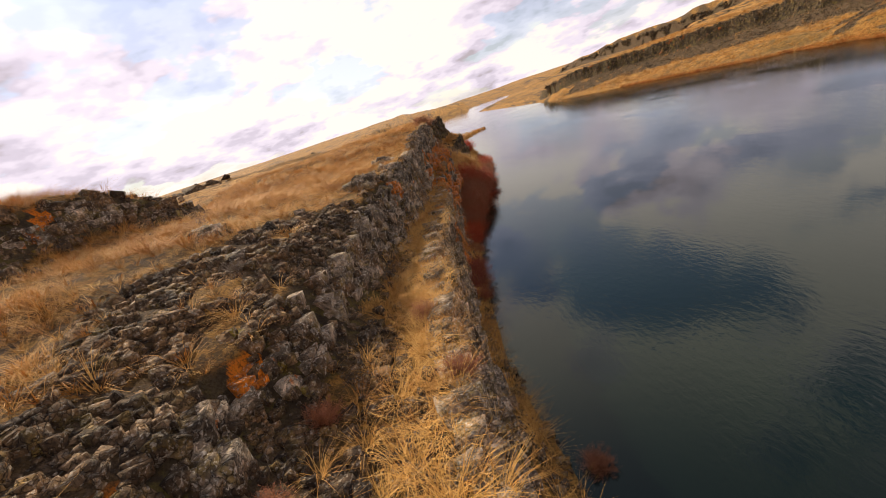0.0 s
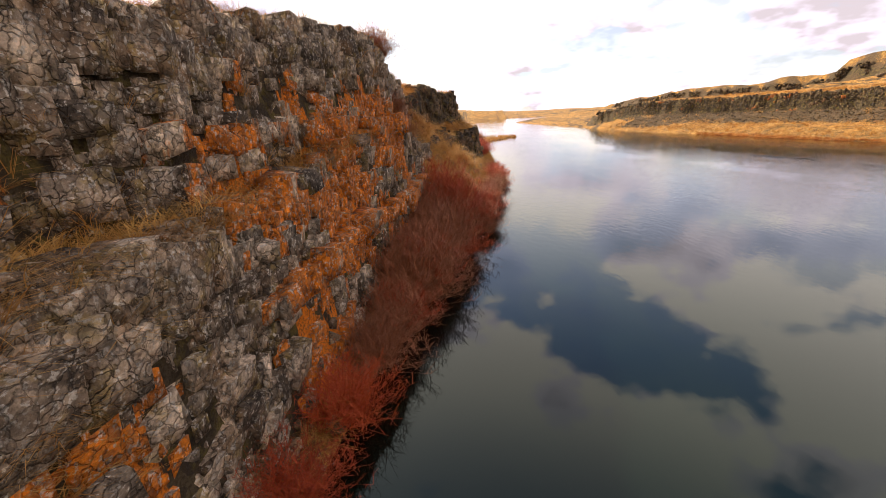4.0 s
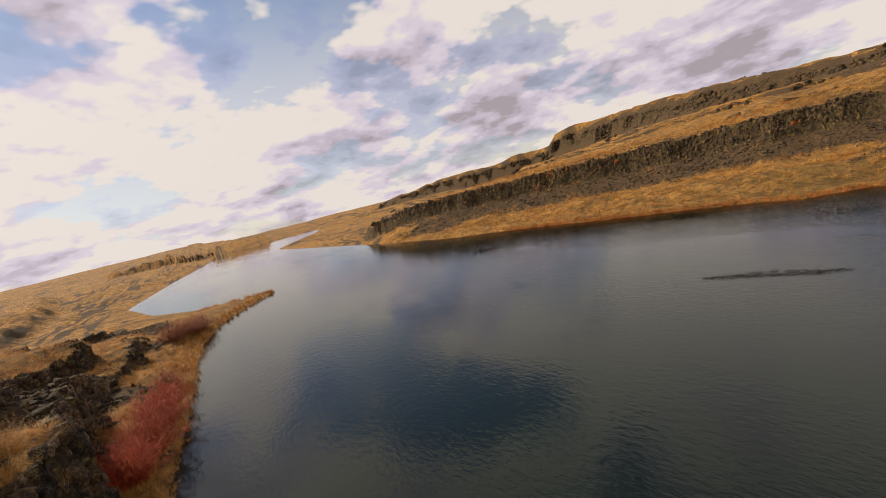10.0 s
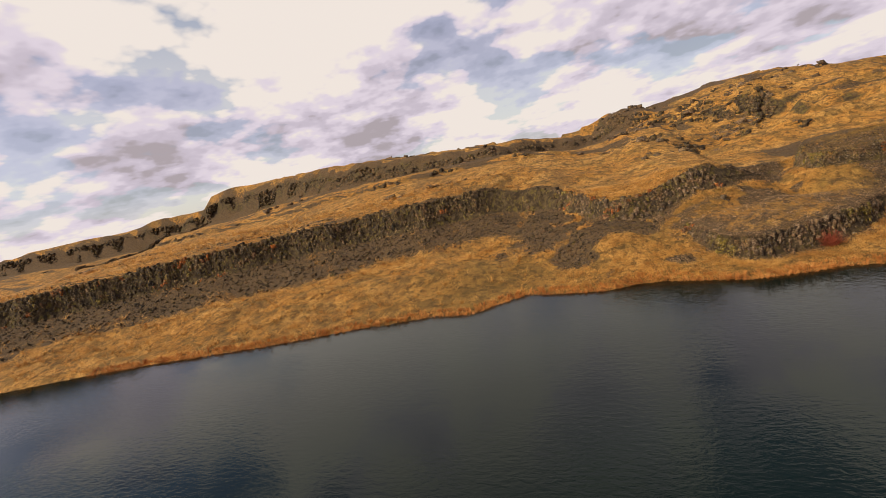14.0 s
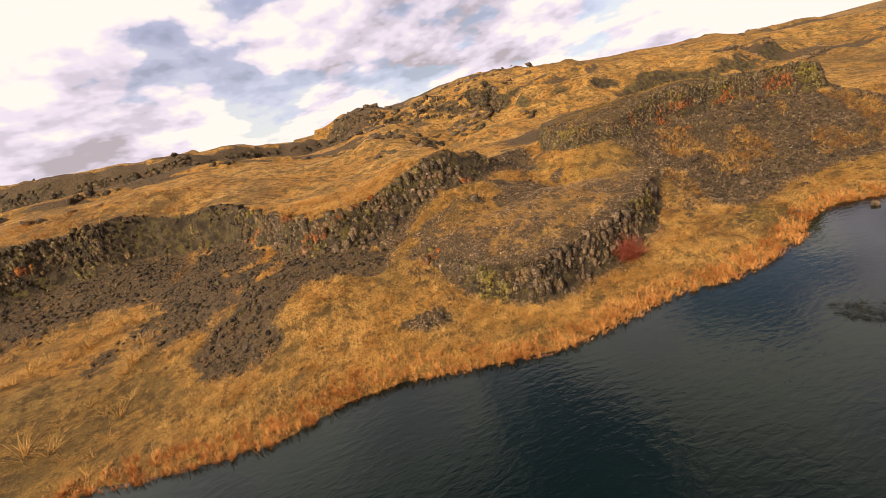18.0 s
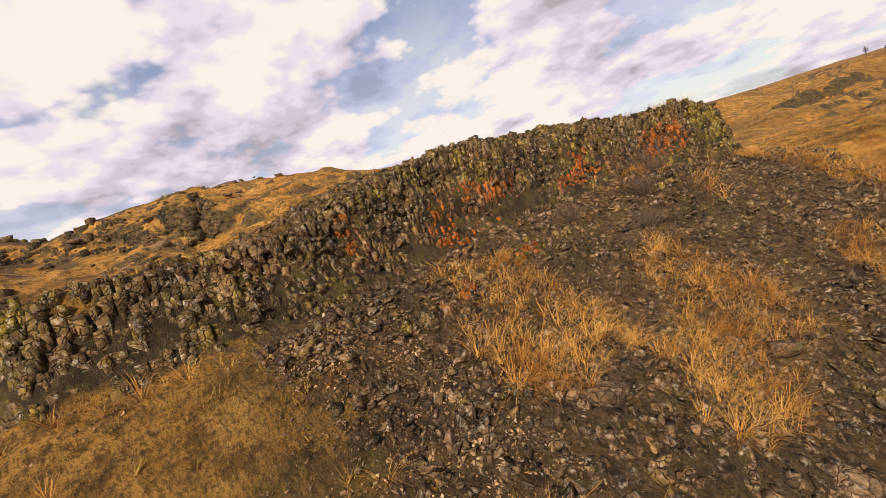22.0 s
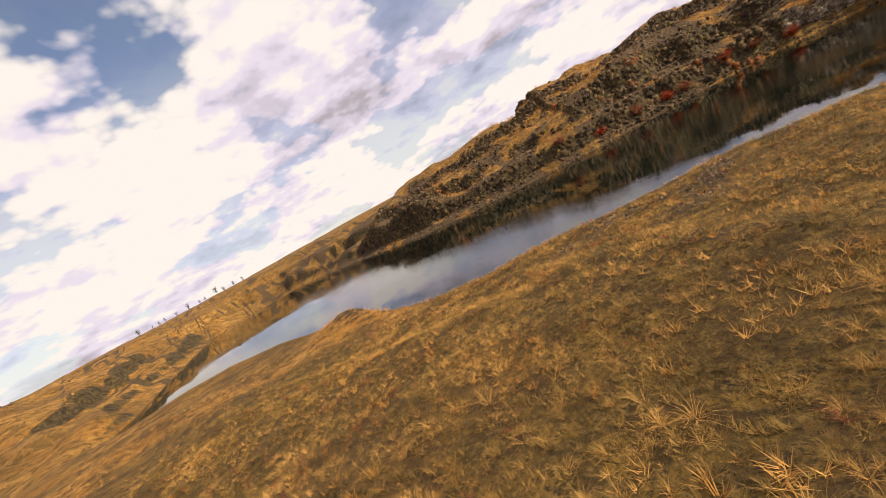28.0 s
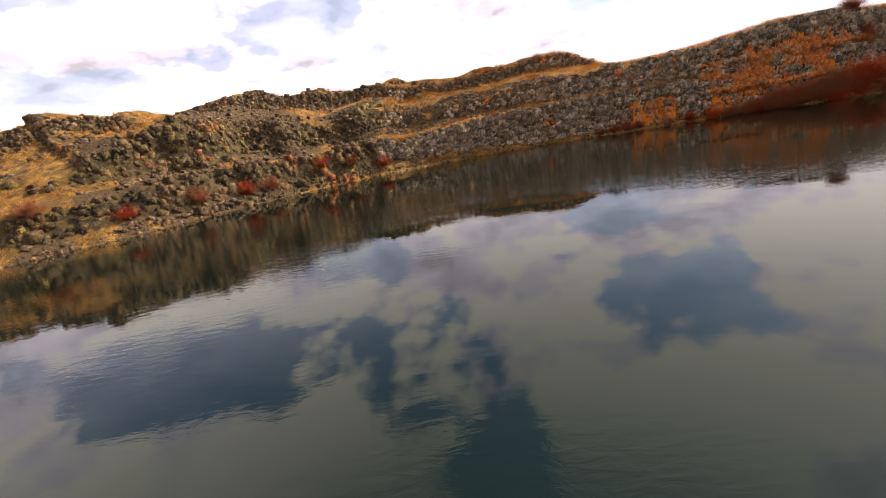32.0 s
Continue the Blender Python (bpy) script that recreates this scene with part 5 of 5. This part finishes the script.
plant("grass", "golden grass along the lower bank", TUFTS, p, 0.45, 0.95, M_GOLD, rg, 1.2)
p = scatter(48, 92, -50, -10, 9.0, rg, dry)
plant("grass", "tawny tussocks on the low point", TUFTS, p, 0.12, 0.30, M_GOLD, rg, 1.1)
p = scatter(48, 84, -38, -4, 44.0, rg, lambda x, y: flat_chance(x, y) * (0.25 + 0.75 * olive(x, y)) * (0.35 + 0.65 * patchy(x, y, 88, scale=0.9)))
plant("turf", "matted olive and straw turf with darker hollows", WISPS, p, 0.05, 0.15, M_MOSSY, rg, 1.2)
p = scatter(62, 90, -4, 40, 26.0, rg, lambda x, y: flat_chance(x, y) * (1 - 0.85 * inside(x, y, MOUND)) * (0.3 + 0.7 * olive(x, y)) * (0.3 + 0.7 * patchy(x, y, 90, scale=0.9)))
plant("turf", "olive-brown turf over the stony slopes", WISPS, p, 0.06, 0.20, M_MOSSY, rg, 1.2)
p = scatter(50, 84, -40, -6, 10.0, rg, lambda x, y: flat_chance(x, y) * (0.35 + 0.65 * patchy(x, y, 94, scale=1.3)))
plant("grass", "wind-laid straw tussocks in olive turf", LAID, p, 0.09, 0.20, M_GOLD, rg, 0.9)
p = scatter(50, 84, -40, -6, 9.0, rg, lambda x, y: flat_chance(x, y) * (0.35 + 0.65 * patchy(x, y, 96, scale=1.1)))
plant("turf", "wind-laid olive tussocks", LAID, p, 0.09, 0.22, M_MOSSY, rg, 1.0)
p = scatter(50, 84, -38, -6, 12.0, rg, lambda x, y: flat_chance(x, y) * patchy(x, y, 92, -0.1, 0.25, 2.0))
plant("grass", "pale gold grass wisps through the turf", WISPS, p, 0.07, 0.20, M_GOLD, rg, 1.2)
p = scatter(46, 84, -42, 46, 5.0, rg, lambda x, y: flat_chance(x, y) * olive(x, y) * (0.5 + 0.5 * patchy(x, y, 89, scale=1.2)))
plant("turf", "short olive-brown turf on the low point", MATS, p, 0.06, 0.16, M_MOSSY, rg, 1.3)


p = scatter(50, 82, -40, -6, 1.6, rg, lambda x, y: flat_chance(x, y) * patchy(x, y, 98, 0.0, 0.3, 1.5))
plant("brush", "dark russet tufts dotted through the olive turf", MATS, p, 0.10, 0.22, M_WINE, rg, 1.1)
p = scatter(78, 92, -6, 22, 60.0, rg, lambda x, y: (height(x, y) > 5.8) * smooth(0.72, 0.85, flat_nz(x, y)) * (0.25 + 0.75 * patchy(x, y, 99, scale=0.7)))
plant("turf", "brown and olive turf between the stones of the butte's top", WISPS, p, 0.04, 0.12, M_MOSSY, rg, 1.1)


def shore_points(poly, per_m, depth, rng):
    out = []
    for (ax, ay), (bx, by) in zip(poly[:-1], poly[1:]):
        n = rng.poisson(per_m * math.hypot(bx - ax, by - ay))
        u, o = rng.uniform(0, 1, n), rng.uniform(-0.25, depth, n)
        nx, ny = by - ay, -(bx - ax)
        L = math.hypot(nx, ny)
        out.append(np.stack([ax + u * (bx - ax) + o * nx / L, ay + u * (by - ay) + o * ny / L], -1))
    q = np.concatenate(out)
    z = height(q[:, 0], q[:, 1])
    k = z > -0.12
    return np.stack([q[:, 0], q[:, 1], np.maximum(z, -0.05)], -1)[k]


p = shore_points(SHORE_E[18:43], 30, 1.0, rg)
plant("reeds", "rust-orange reeds fringing the east shore", REEDS, p, 0.22, 0.5, M_REED, rg, 1.1)
p = shore_points(SHORE_E[0:9], 6, 1.0, rg)
plant("reeds", "sparse dry reeds at the point's edge", REEDS, p, 0.08, 0.18, M_REED, rg, 0.8)
p = shore_points(SHORE_W[5:14], 10, 2.2, rg)
plant("reeds", "straw reeds along the spit", REEDS, p, 0.4, 0.9, M_GOLD, rg)

# ---- shrubs ----
def stalk(co, fc, path, r0, r1, sides=3):
    k0 = len(co)
    for j, p in enumerate(path):
        u = j / (len(path) - 1)
        r = r0 + (r1 - r0) * u
        for s in range(sides):
            a = 2 * math.pi * s / sides
            co.append((p[0] + r * math.cos(a), p[1] + r * math.sin(a), p[2]))
    for j in range(len(path) - 1):
        for s in range(sides):
            a, b = k0 + j * sides + s, k0 + j * sides + (s + 1) % sides
            fc.append((a, b, b + sides))
            fc.append((a, b + sides, a + sides))


def spray(co, fc, start, end, width, turn):
    """One fine twig: a bent sliver that ends in a point."""
    k = len(co)
    wx, wy = width * math.cos(turn), width * math.sin(turn)
    m = tuple((start[c] + end[c]) / 2 + (0.12 * (end[2] - start[2]) if c == 2 else 0.0) for c in range(3))
    co += [(start[0] - wx, start[1] - wy, start[2]), (start[0] + wx, start[1] + wy, start[2]), (m[0] + wx * 0.7, m[1] + wy * 0.7, m[2]), (m[0] - wx * 0.7, m[1] - wy * 0.7, m[2]), tuple(end)]
    fc += [(k, k + 1, k + 2), (k, k + 2, k + 3), (k + 3, k + 2, k + 4)]


def shrub(name, label, material, seed, stems, tall, spread, forks, group=""):
    """A leafless thicket: stems fanning from the ground, each carrying fine twigs that fork again."""
    g = np.random.default_rng(seed)
    co, fc, tco, tfc = [], [], [], []
    for _ in range(stems):
        a, out = g.uniform(0, 6.283), g.uniform(0.02, 1.0) ** 0.6
        h = tall * g.uniform(0.45, 1.0) * math.sqrt(max(1.0 - 0.85 * out * out, 0.1))
        bx, by = 0.28 * spread * out * math.cos(a), 0.28 * spread * out * math.sin(a)
        ex, ey = spread * out * math.cos(a + g.normal(0, 0.25)), spread * out * math.sin(a + g.normal(0, 0.25))
        path = []
        for j in range(5):
            u = j / 4
            path.append((bx + (ex - bx) * u ** 1.4 + g.normal(0, 0.085) * tall * u, by + (ey - by) * u ** 1.4 + g.normal(0, 0.085) * tall * u, -0.1 + h * u ** 0.85))
        stalk(co, fc, path, 0.012, 0.004)
        for _ in range(forks):
            u = g.uniform(0.22, 1.0)
            j = min(int(u * 4), 3)
            w = u * 4 - j
            s = [path[j][c] * (1 - w) + path[j + 1][c] * w for c in range(3)]
            b, l = g.uniform(0, 6.283), tall * g.uniform(0.08, 0.22)
            e = [s[0] + l * 0.7 * math.cos(b) + (ex - bx) * 0.05, s[1] + l * 0.7 * math.sin(b) + (ey - by) * 0.05, s[2] + l * g.uniform(-0.1, 0.8)]
            spray(tco, tfc, s, e, 0.006, b + 1.57)
            for _ in range(2):
                v, c2, l2 = g.uniform(0.3, 0.9), b + g.normal(0, 0.9), l * g.uniform(0.35, 0.7)
                q = [s[c] * (1 - v) + e[c] * v for c in range(3)]
                spray(tco, tfc, q, [q[0] + l2 * 0.7 * math.cos(c2), q[1] + l2 * 0.7 * math.sin(c2), q[2] + l2 * g.uniform(-0.1, 0.8)], 0.004, c2 + 1.57)
    ob = empty(name, (0, 0, 0), label, "shrub", group)
    under(ob, "trunk", mesh_from("trunk", np.array(co), np.array(fc), material))
    under(ob, "crown", mesh_from("crown", np.array(tco), np.array(tfc), material))
    return ob


def set_shrubs(kinds, spots, seed):
    g = np.random.default_rng(seed)
    used = set()
    for x, y, s, k in spots:
        z = float(height(np.array([x]), np.array([y]))[0])
        m = Matrix.Translation((x, y, max(z, -0.1) - 0.05)) @ Matrix.Rotation(g.uniform(0, 6.28), 4, "Z")
        if k in used:
            ob = copy_thing(kinds[k], m)
        else:
            ob = kinds[k]
            used.add(k)
            ob.matrix_basis = m
        ob.scale = (s, s, s * g.uniform(0.9, 1.1))


G1 = "thicket below the orange wall"
KINDS = {
    "red": shrub("shrub", "leafless red-stemmed willow thicket at the water's edge", M_RED, 1, 190, 2.3, 1.75, 20, G1),
    "red2": shrub("shrub", "dense leafless crimson shrub overhanging the lake", M_RED, 2, 180, 2.0, 1.85, 20, G1),
    "brown": shrub("shrub", "leafless russet-brown shrub on the rocky bank", M_BROWN, 3, 190, 2.1, 1.75, 20, G1),
    "wine": shrub("shrub", "dark wine-red leafless bush against the mound's wall", M_WINE, 5, 190, 2.0, 1.5, 13, "bare brush"),
    "grey": shrub("shrub", "bare grey-brown brush on the ledge", M_GREYTWIG, 4, 90, 1.5, 1.1, 7, "bare brush"),
}
spots = []
g = np.random.default_rng(31)
for k in range(34):
    y = 6.5 + 36 * (k + g.uniform(0, 1)) / 34
    x = float(np.interp(y, [4, 10, 15, 20, 27, 36, 44], [-2.5, -1.2, 0.8, 2.6, 4.4, 6.2, 6.8])) - g.uniform(0.2, 2.2) * (0.6 if y < 14 else 1.0 if y < 19 else 0.45)
    kind = ["red", "red2" if y < 24 else "wine", "brown"][int(g.choice(3, p=[0.25, 0.35, 0.4] if y > 24 else [0.4, 0.25, 0.35] if y > 15 else [0.2, 0.2, 0.6]))]
    spots.append((x, y, g.uniform(0.75, 1.2) * (1.0 if y < 19 else 0.72), kind))
for k in range(18):
    y = 10.0 + 9.5 * (k + g.uniform(0, 1)) / 18
    x = float(np.interp(y, [9, 12, 16, 20, 24, 28], [-2.0, -1.3, -0.6, 0.0, 0.4, 0.9])) + g.uniform(-0.5, 0.5)
    spots.append((x, y, g.uniform(1.05, 1.3), "brown" if y < 17 or g.uniform() < 0.3 else "red"))
for k in range(5):
    y = 18.5 + 4 * (k + g.uniform(0, 1)) / 9
    spots.append((-2.7 + 0.12 * (y - 19) + g.uniform(-0.7, 0.5), y, g.uniform(0.7, 1.0), "brown"))
spots += [(-4.6, -8.4, 0.5, "wine"), (-4.5, -6.9, 0.7, "wine"), (-4.3, -5.4, 0.75, "wine"), (-4.1, -3.9, 0.6, "wine"), (-3.5, -0.6, 0.5, "brown"), (-3.2, 1.6, 0.75, "red2"), (-2.7, 4.0, 0.8, "red"), (-2.3, 6.0, 0.8, "brown"),
          (6.4, 58, 1.1, "red"), (6.9, 61, 1.2, "red2"), (7.2, 64.5, 1.2, "red"), (7.4, 68, 1.1, "red2"), (7.6, 72, 0.9, "brown"),
          (9.0, 92, 1.3, "brown"), (10.2, 95, 1.3, "brown"), (7.6, 90, 1.2, "brown"), (70.2, 23.4, 0.78, "wine"), (69.6, -4.2, 0.6, "grey"),
          (78.9, 5.4, 0.62, "grey"), (79.2, 3.6, 0.75, "grey"), (78.4, 6.6, 0.5, "grey"), (79.7, 8.0, 0.5, "grey"),
          (7.4, -46, 0.8, "brown"), (9.5, -47.6, 0.7, "red"), (13, -50.5, 0.8, "brown"), (2.4, -42, 0.8, "red2"), (0.2, -39, 0.7, "brown"), (17.5, -54, 0.7, "red2"),
          (-1.6, -35.5, 0.7, "red"), (21, -58.5, 0.8, "brown"), (-10.3, -24.6, 0.35, "brown"), (-7.3, -17.5, 0.4, "brown"), (-6.7, -21.0, 0.38, "brown"), (-3.9, -20.8, 0.35, "brown"), (-9.9, -22.0, 0.32, "brown"), (-12.2, -17.5, 0.45, "grey"), (-16.5, -9, 0.5, "grey"), (-15, -24, 0.5, "grey"), (0.8, 31, 0.9, "grey"), (1.6, 39, 0.9, "grey")]
set_shrubs(KINDS, spots, 33)


# ---- small things ----
def boulder(name, label, category, x, y, size, seed, key, sink=0.25):
    g = np.random.default_rng(seed)
    co, fc = rock_shape(g, 0.7)
    co = co * np.array(size) * g.uniform(0.9, 1.1, 3)
    z = float(height(np.array([x]), np.array([y]))[0])
    ob = new(name, mesh_from(name, co, fc, ROCKS[key]))
    ob.matrix_world = Matrix.Translation((x, y, max(z, -0.05) + size[2] * (0.5 - sink))) @ Matrix.Rotation(g.uniform(0, 6.28), 4, "Z")
    return tagged(ob, label, category)


for k, (x, y, sx, sy, sz) in enumerate([(-8.3, -8.7, 0.9, 0.7, 0.6), (-8.4, -5.2, 0.7, 0.6, 0.5), (-7.7, 1.9, 0.8, 0.9, 0.6), (-11.5, -11, 0.9, 0.6, 0.5), (-12.4, -16.5, 0.8, 0.7, 0.5), (-14.5, -13.5, 0.7, 0.5, 0.4)]):
    boulder("boulder", "weathered dark boulder sunk in cliff-top grass", "boulder", x, y, (sx, sy, sz), 200 + k, "grey")
for k, (x, y, s) in enumerate([(67.7, 10.5, 0.55), (69.5, 13.4, 0.4), (71.8, 9.4, 0.5), (74.6, 11.0, 0.7), (73.4, 14.2, 0.55), (75.6, 8.6, 0.6), (76.8, 12.6, 0.65), (72.4, 17.4, 0.5)]):
    boulder("boulder", "brown basalt block fallen from the butte", "boulder", x, y, (s, s * 0.8, s * 0.6), 220 + k, "dark")


def weed_mat(x, y, long, wide, turn, seed, label):
    """A low raft of drowned weed, ragged at its rim."""
    g = np.random.default_rng(seed)
    n = int(long * wide * 60)
    r, a = np.sqrt(g.uniform(0, 1, n)), g.uniform(0, 6.283, n)
    u, v = r * np.cos(a) * long / 2, r * np.sin(a) * wide / 2 * (1 + 0.3 * np.sin(3 * a))
    px, py = x + u * math.cos(turn) - v * math.sin(turn), y + u * math.sin(turn) + v * math.cos(turn)
    s = g.uniform(0.08, 0.22, n)
    tn = turns(g.uniform(0, 6.28, n), g.normal(0, 0.2, n), g.normal(0, 0.2, n))
    co, fc = gather(MATS, g.integers(0, len(MATS), n), np.stack([px, py, np.zeros(n)], -1), tn, np.stack([s * 1.6, s * 1.6, s * 0.05], -1))
    tagged(new("weed_mat", mesh_from("weed_mat", co, fc, M_WEED)), label, "water weed")


weed_mat(40.8, 46.0, 7.4, 1.1, 1.97, 241, "dark raft of water weed afloat on the lake")
weed_mat(60.8, 20.8, 3.4, 1.6, 0.3, 242, "dark drowned weed just under the lake's surface")


def bare_tree(x, y, tall, seed):
    """A leafless tree: a tapered trunk, limbs, and a crown of fine twigs."""
    g = np.random.default_rng(seed)
    z = float(height(np.array([x]), np.array([y]))[0])
    co, fc, tco, tfc = [], [], [], []
    trunk = [(g.normal(0, 0.03) * tall * u, g.normal(0, 0.03) * tall * u, -0.3 + 0.75 * tall * u) for u in (0, 0.3, 0.6, 1.0)]
    stalk(co, fc, trunk, 0.035 * tall, 0.012 * tall, 6)
    for _ in range(26):
        h, a, l = g.uniform(0.22, 0.75), g.uniform(0, 6.283), tall * g.uniform(0.16, 0.36)
        s = (0.0, 0.0, h * tall)
        e = (l * 0.8 * math.cos(a), l * 0.8 * math.sin(a), h * tall + l * g.uniform(0.5, 0.95))
        stalk(co, fc, [s, tuple((s[c] + e[c]) / 2 + g.normal(0, 0.02) * tall for c in range(3)), e], 0.010 * tall, 0.005 * tall)
        for _ in range(10):
            u, b, m = g.uniform(0.3, 1.0), g.uniform(0, 6.283), tall * g.uniform(0.05, 0.14)
            q0 = tuple(s[c] + (e[c] - s[c]) * u for c in range(3))
            stalk(tco, tfc, [q0, (q0[0] + m * math.cos(b), q0[1] + m * math.sin(b), q0[2] + m * g.uniform(0.3, 1.0))], 0.006 * tall, 0.003 * tall)
    ob = empty("tree", (0, 0, 0), "bare winter tree far off on the plain", "tree", "far bare trees")
    under(ob, "trunk", mesh_from("trunk", np.array(co), np.array(fc), M_BARK))
    under(ob, "crown", mesh_from("crown", np.array(tco), np.array(tfc), M_BARK))
    ob.matrix_basis = Matrix.Translation((x, y, z))


g = np.random.default_rng(251)
for k in range(12):
    bare_tree(30 + 5.5 * k + g.uniform(-2, 2), -318 + g.uniform(-14, 14), g.uniform(3.0, 6.0), 260 + k)

# straw-yellow plants hanging from the lower wall
for x, y, s in ((-4.6, -1.2, 0.5), (-4.4, -0.4, 0.45), (-4.7, -2.0, 0.45)):
    n = 60
    q = np.stack([x + g.normal(0, 0.35, n), y + g.normal(0, 0.5, n), np.full(n, 1.5) + g.normal(0, 0.25, n)], -1)
    q[:, 2] = np.maximum(height(q[:, 0], q[:, 1]), 0.1)
    plant("grass", "straw-yellow grass clump on the lower wall", TUFTS, q, 0.35, 0.7, M_GOLD, g)
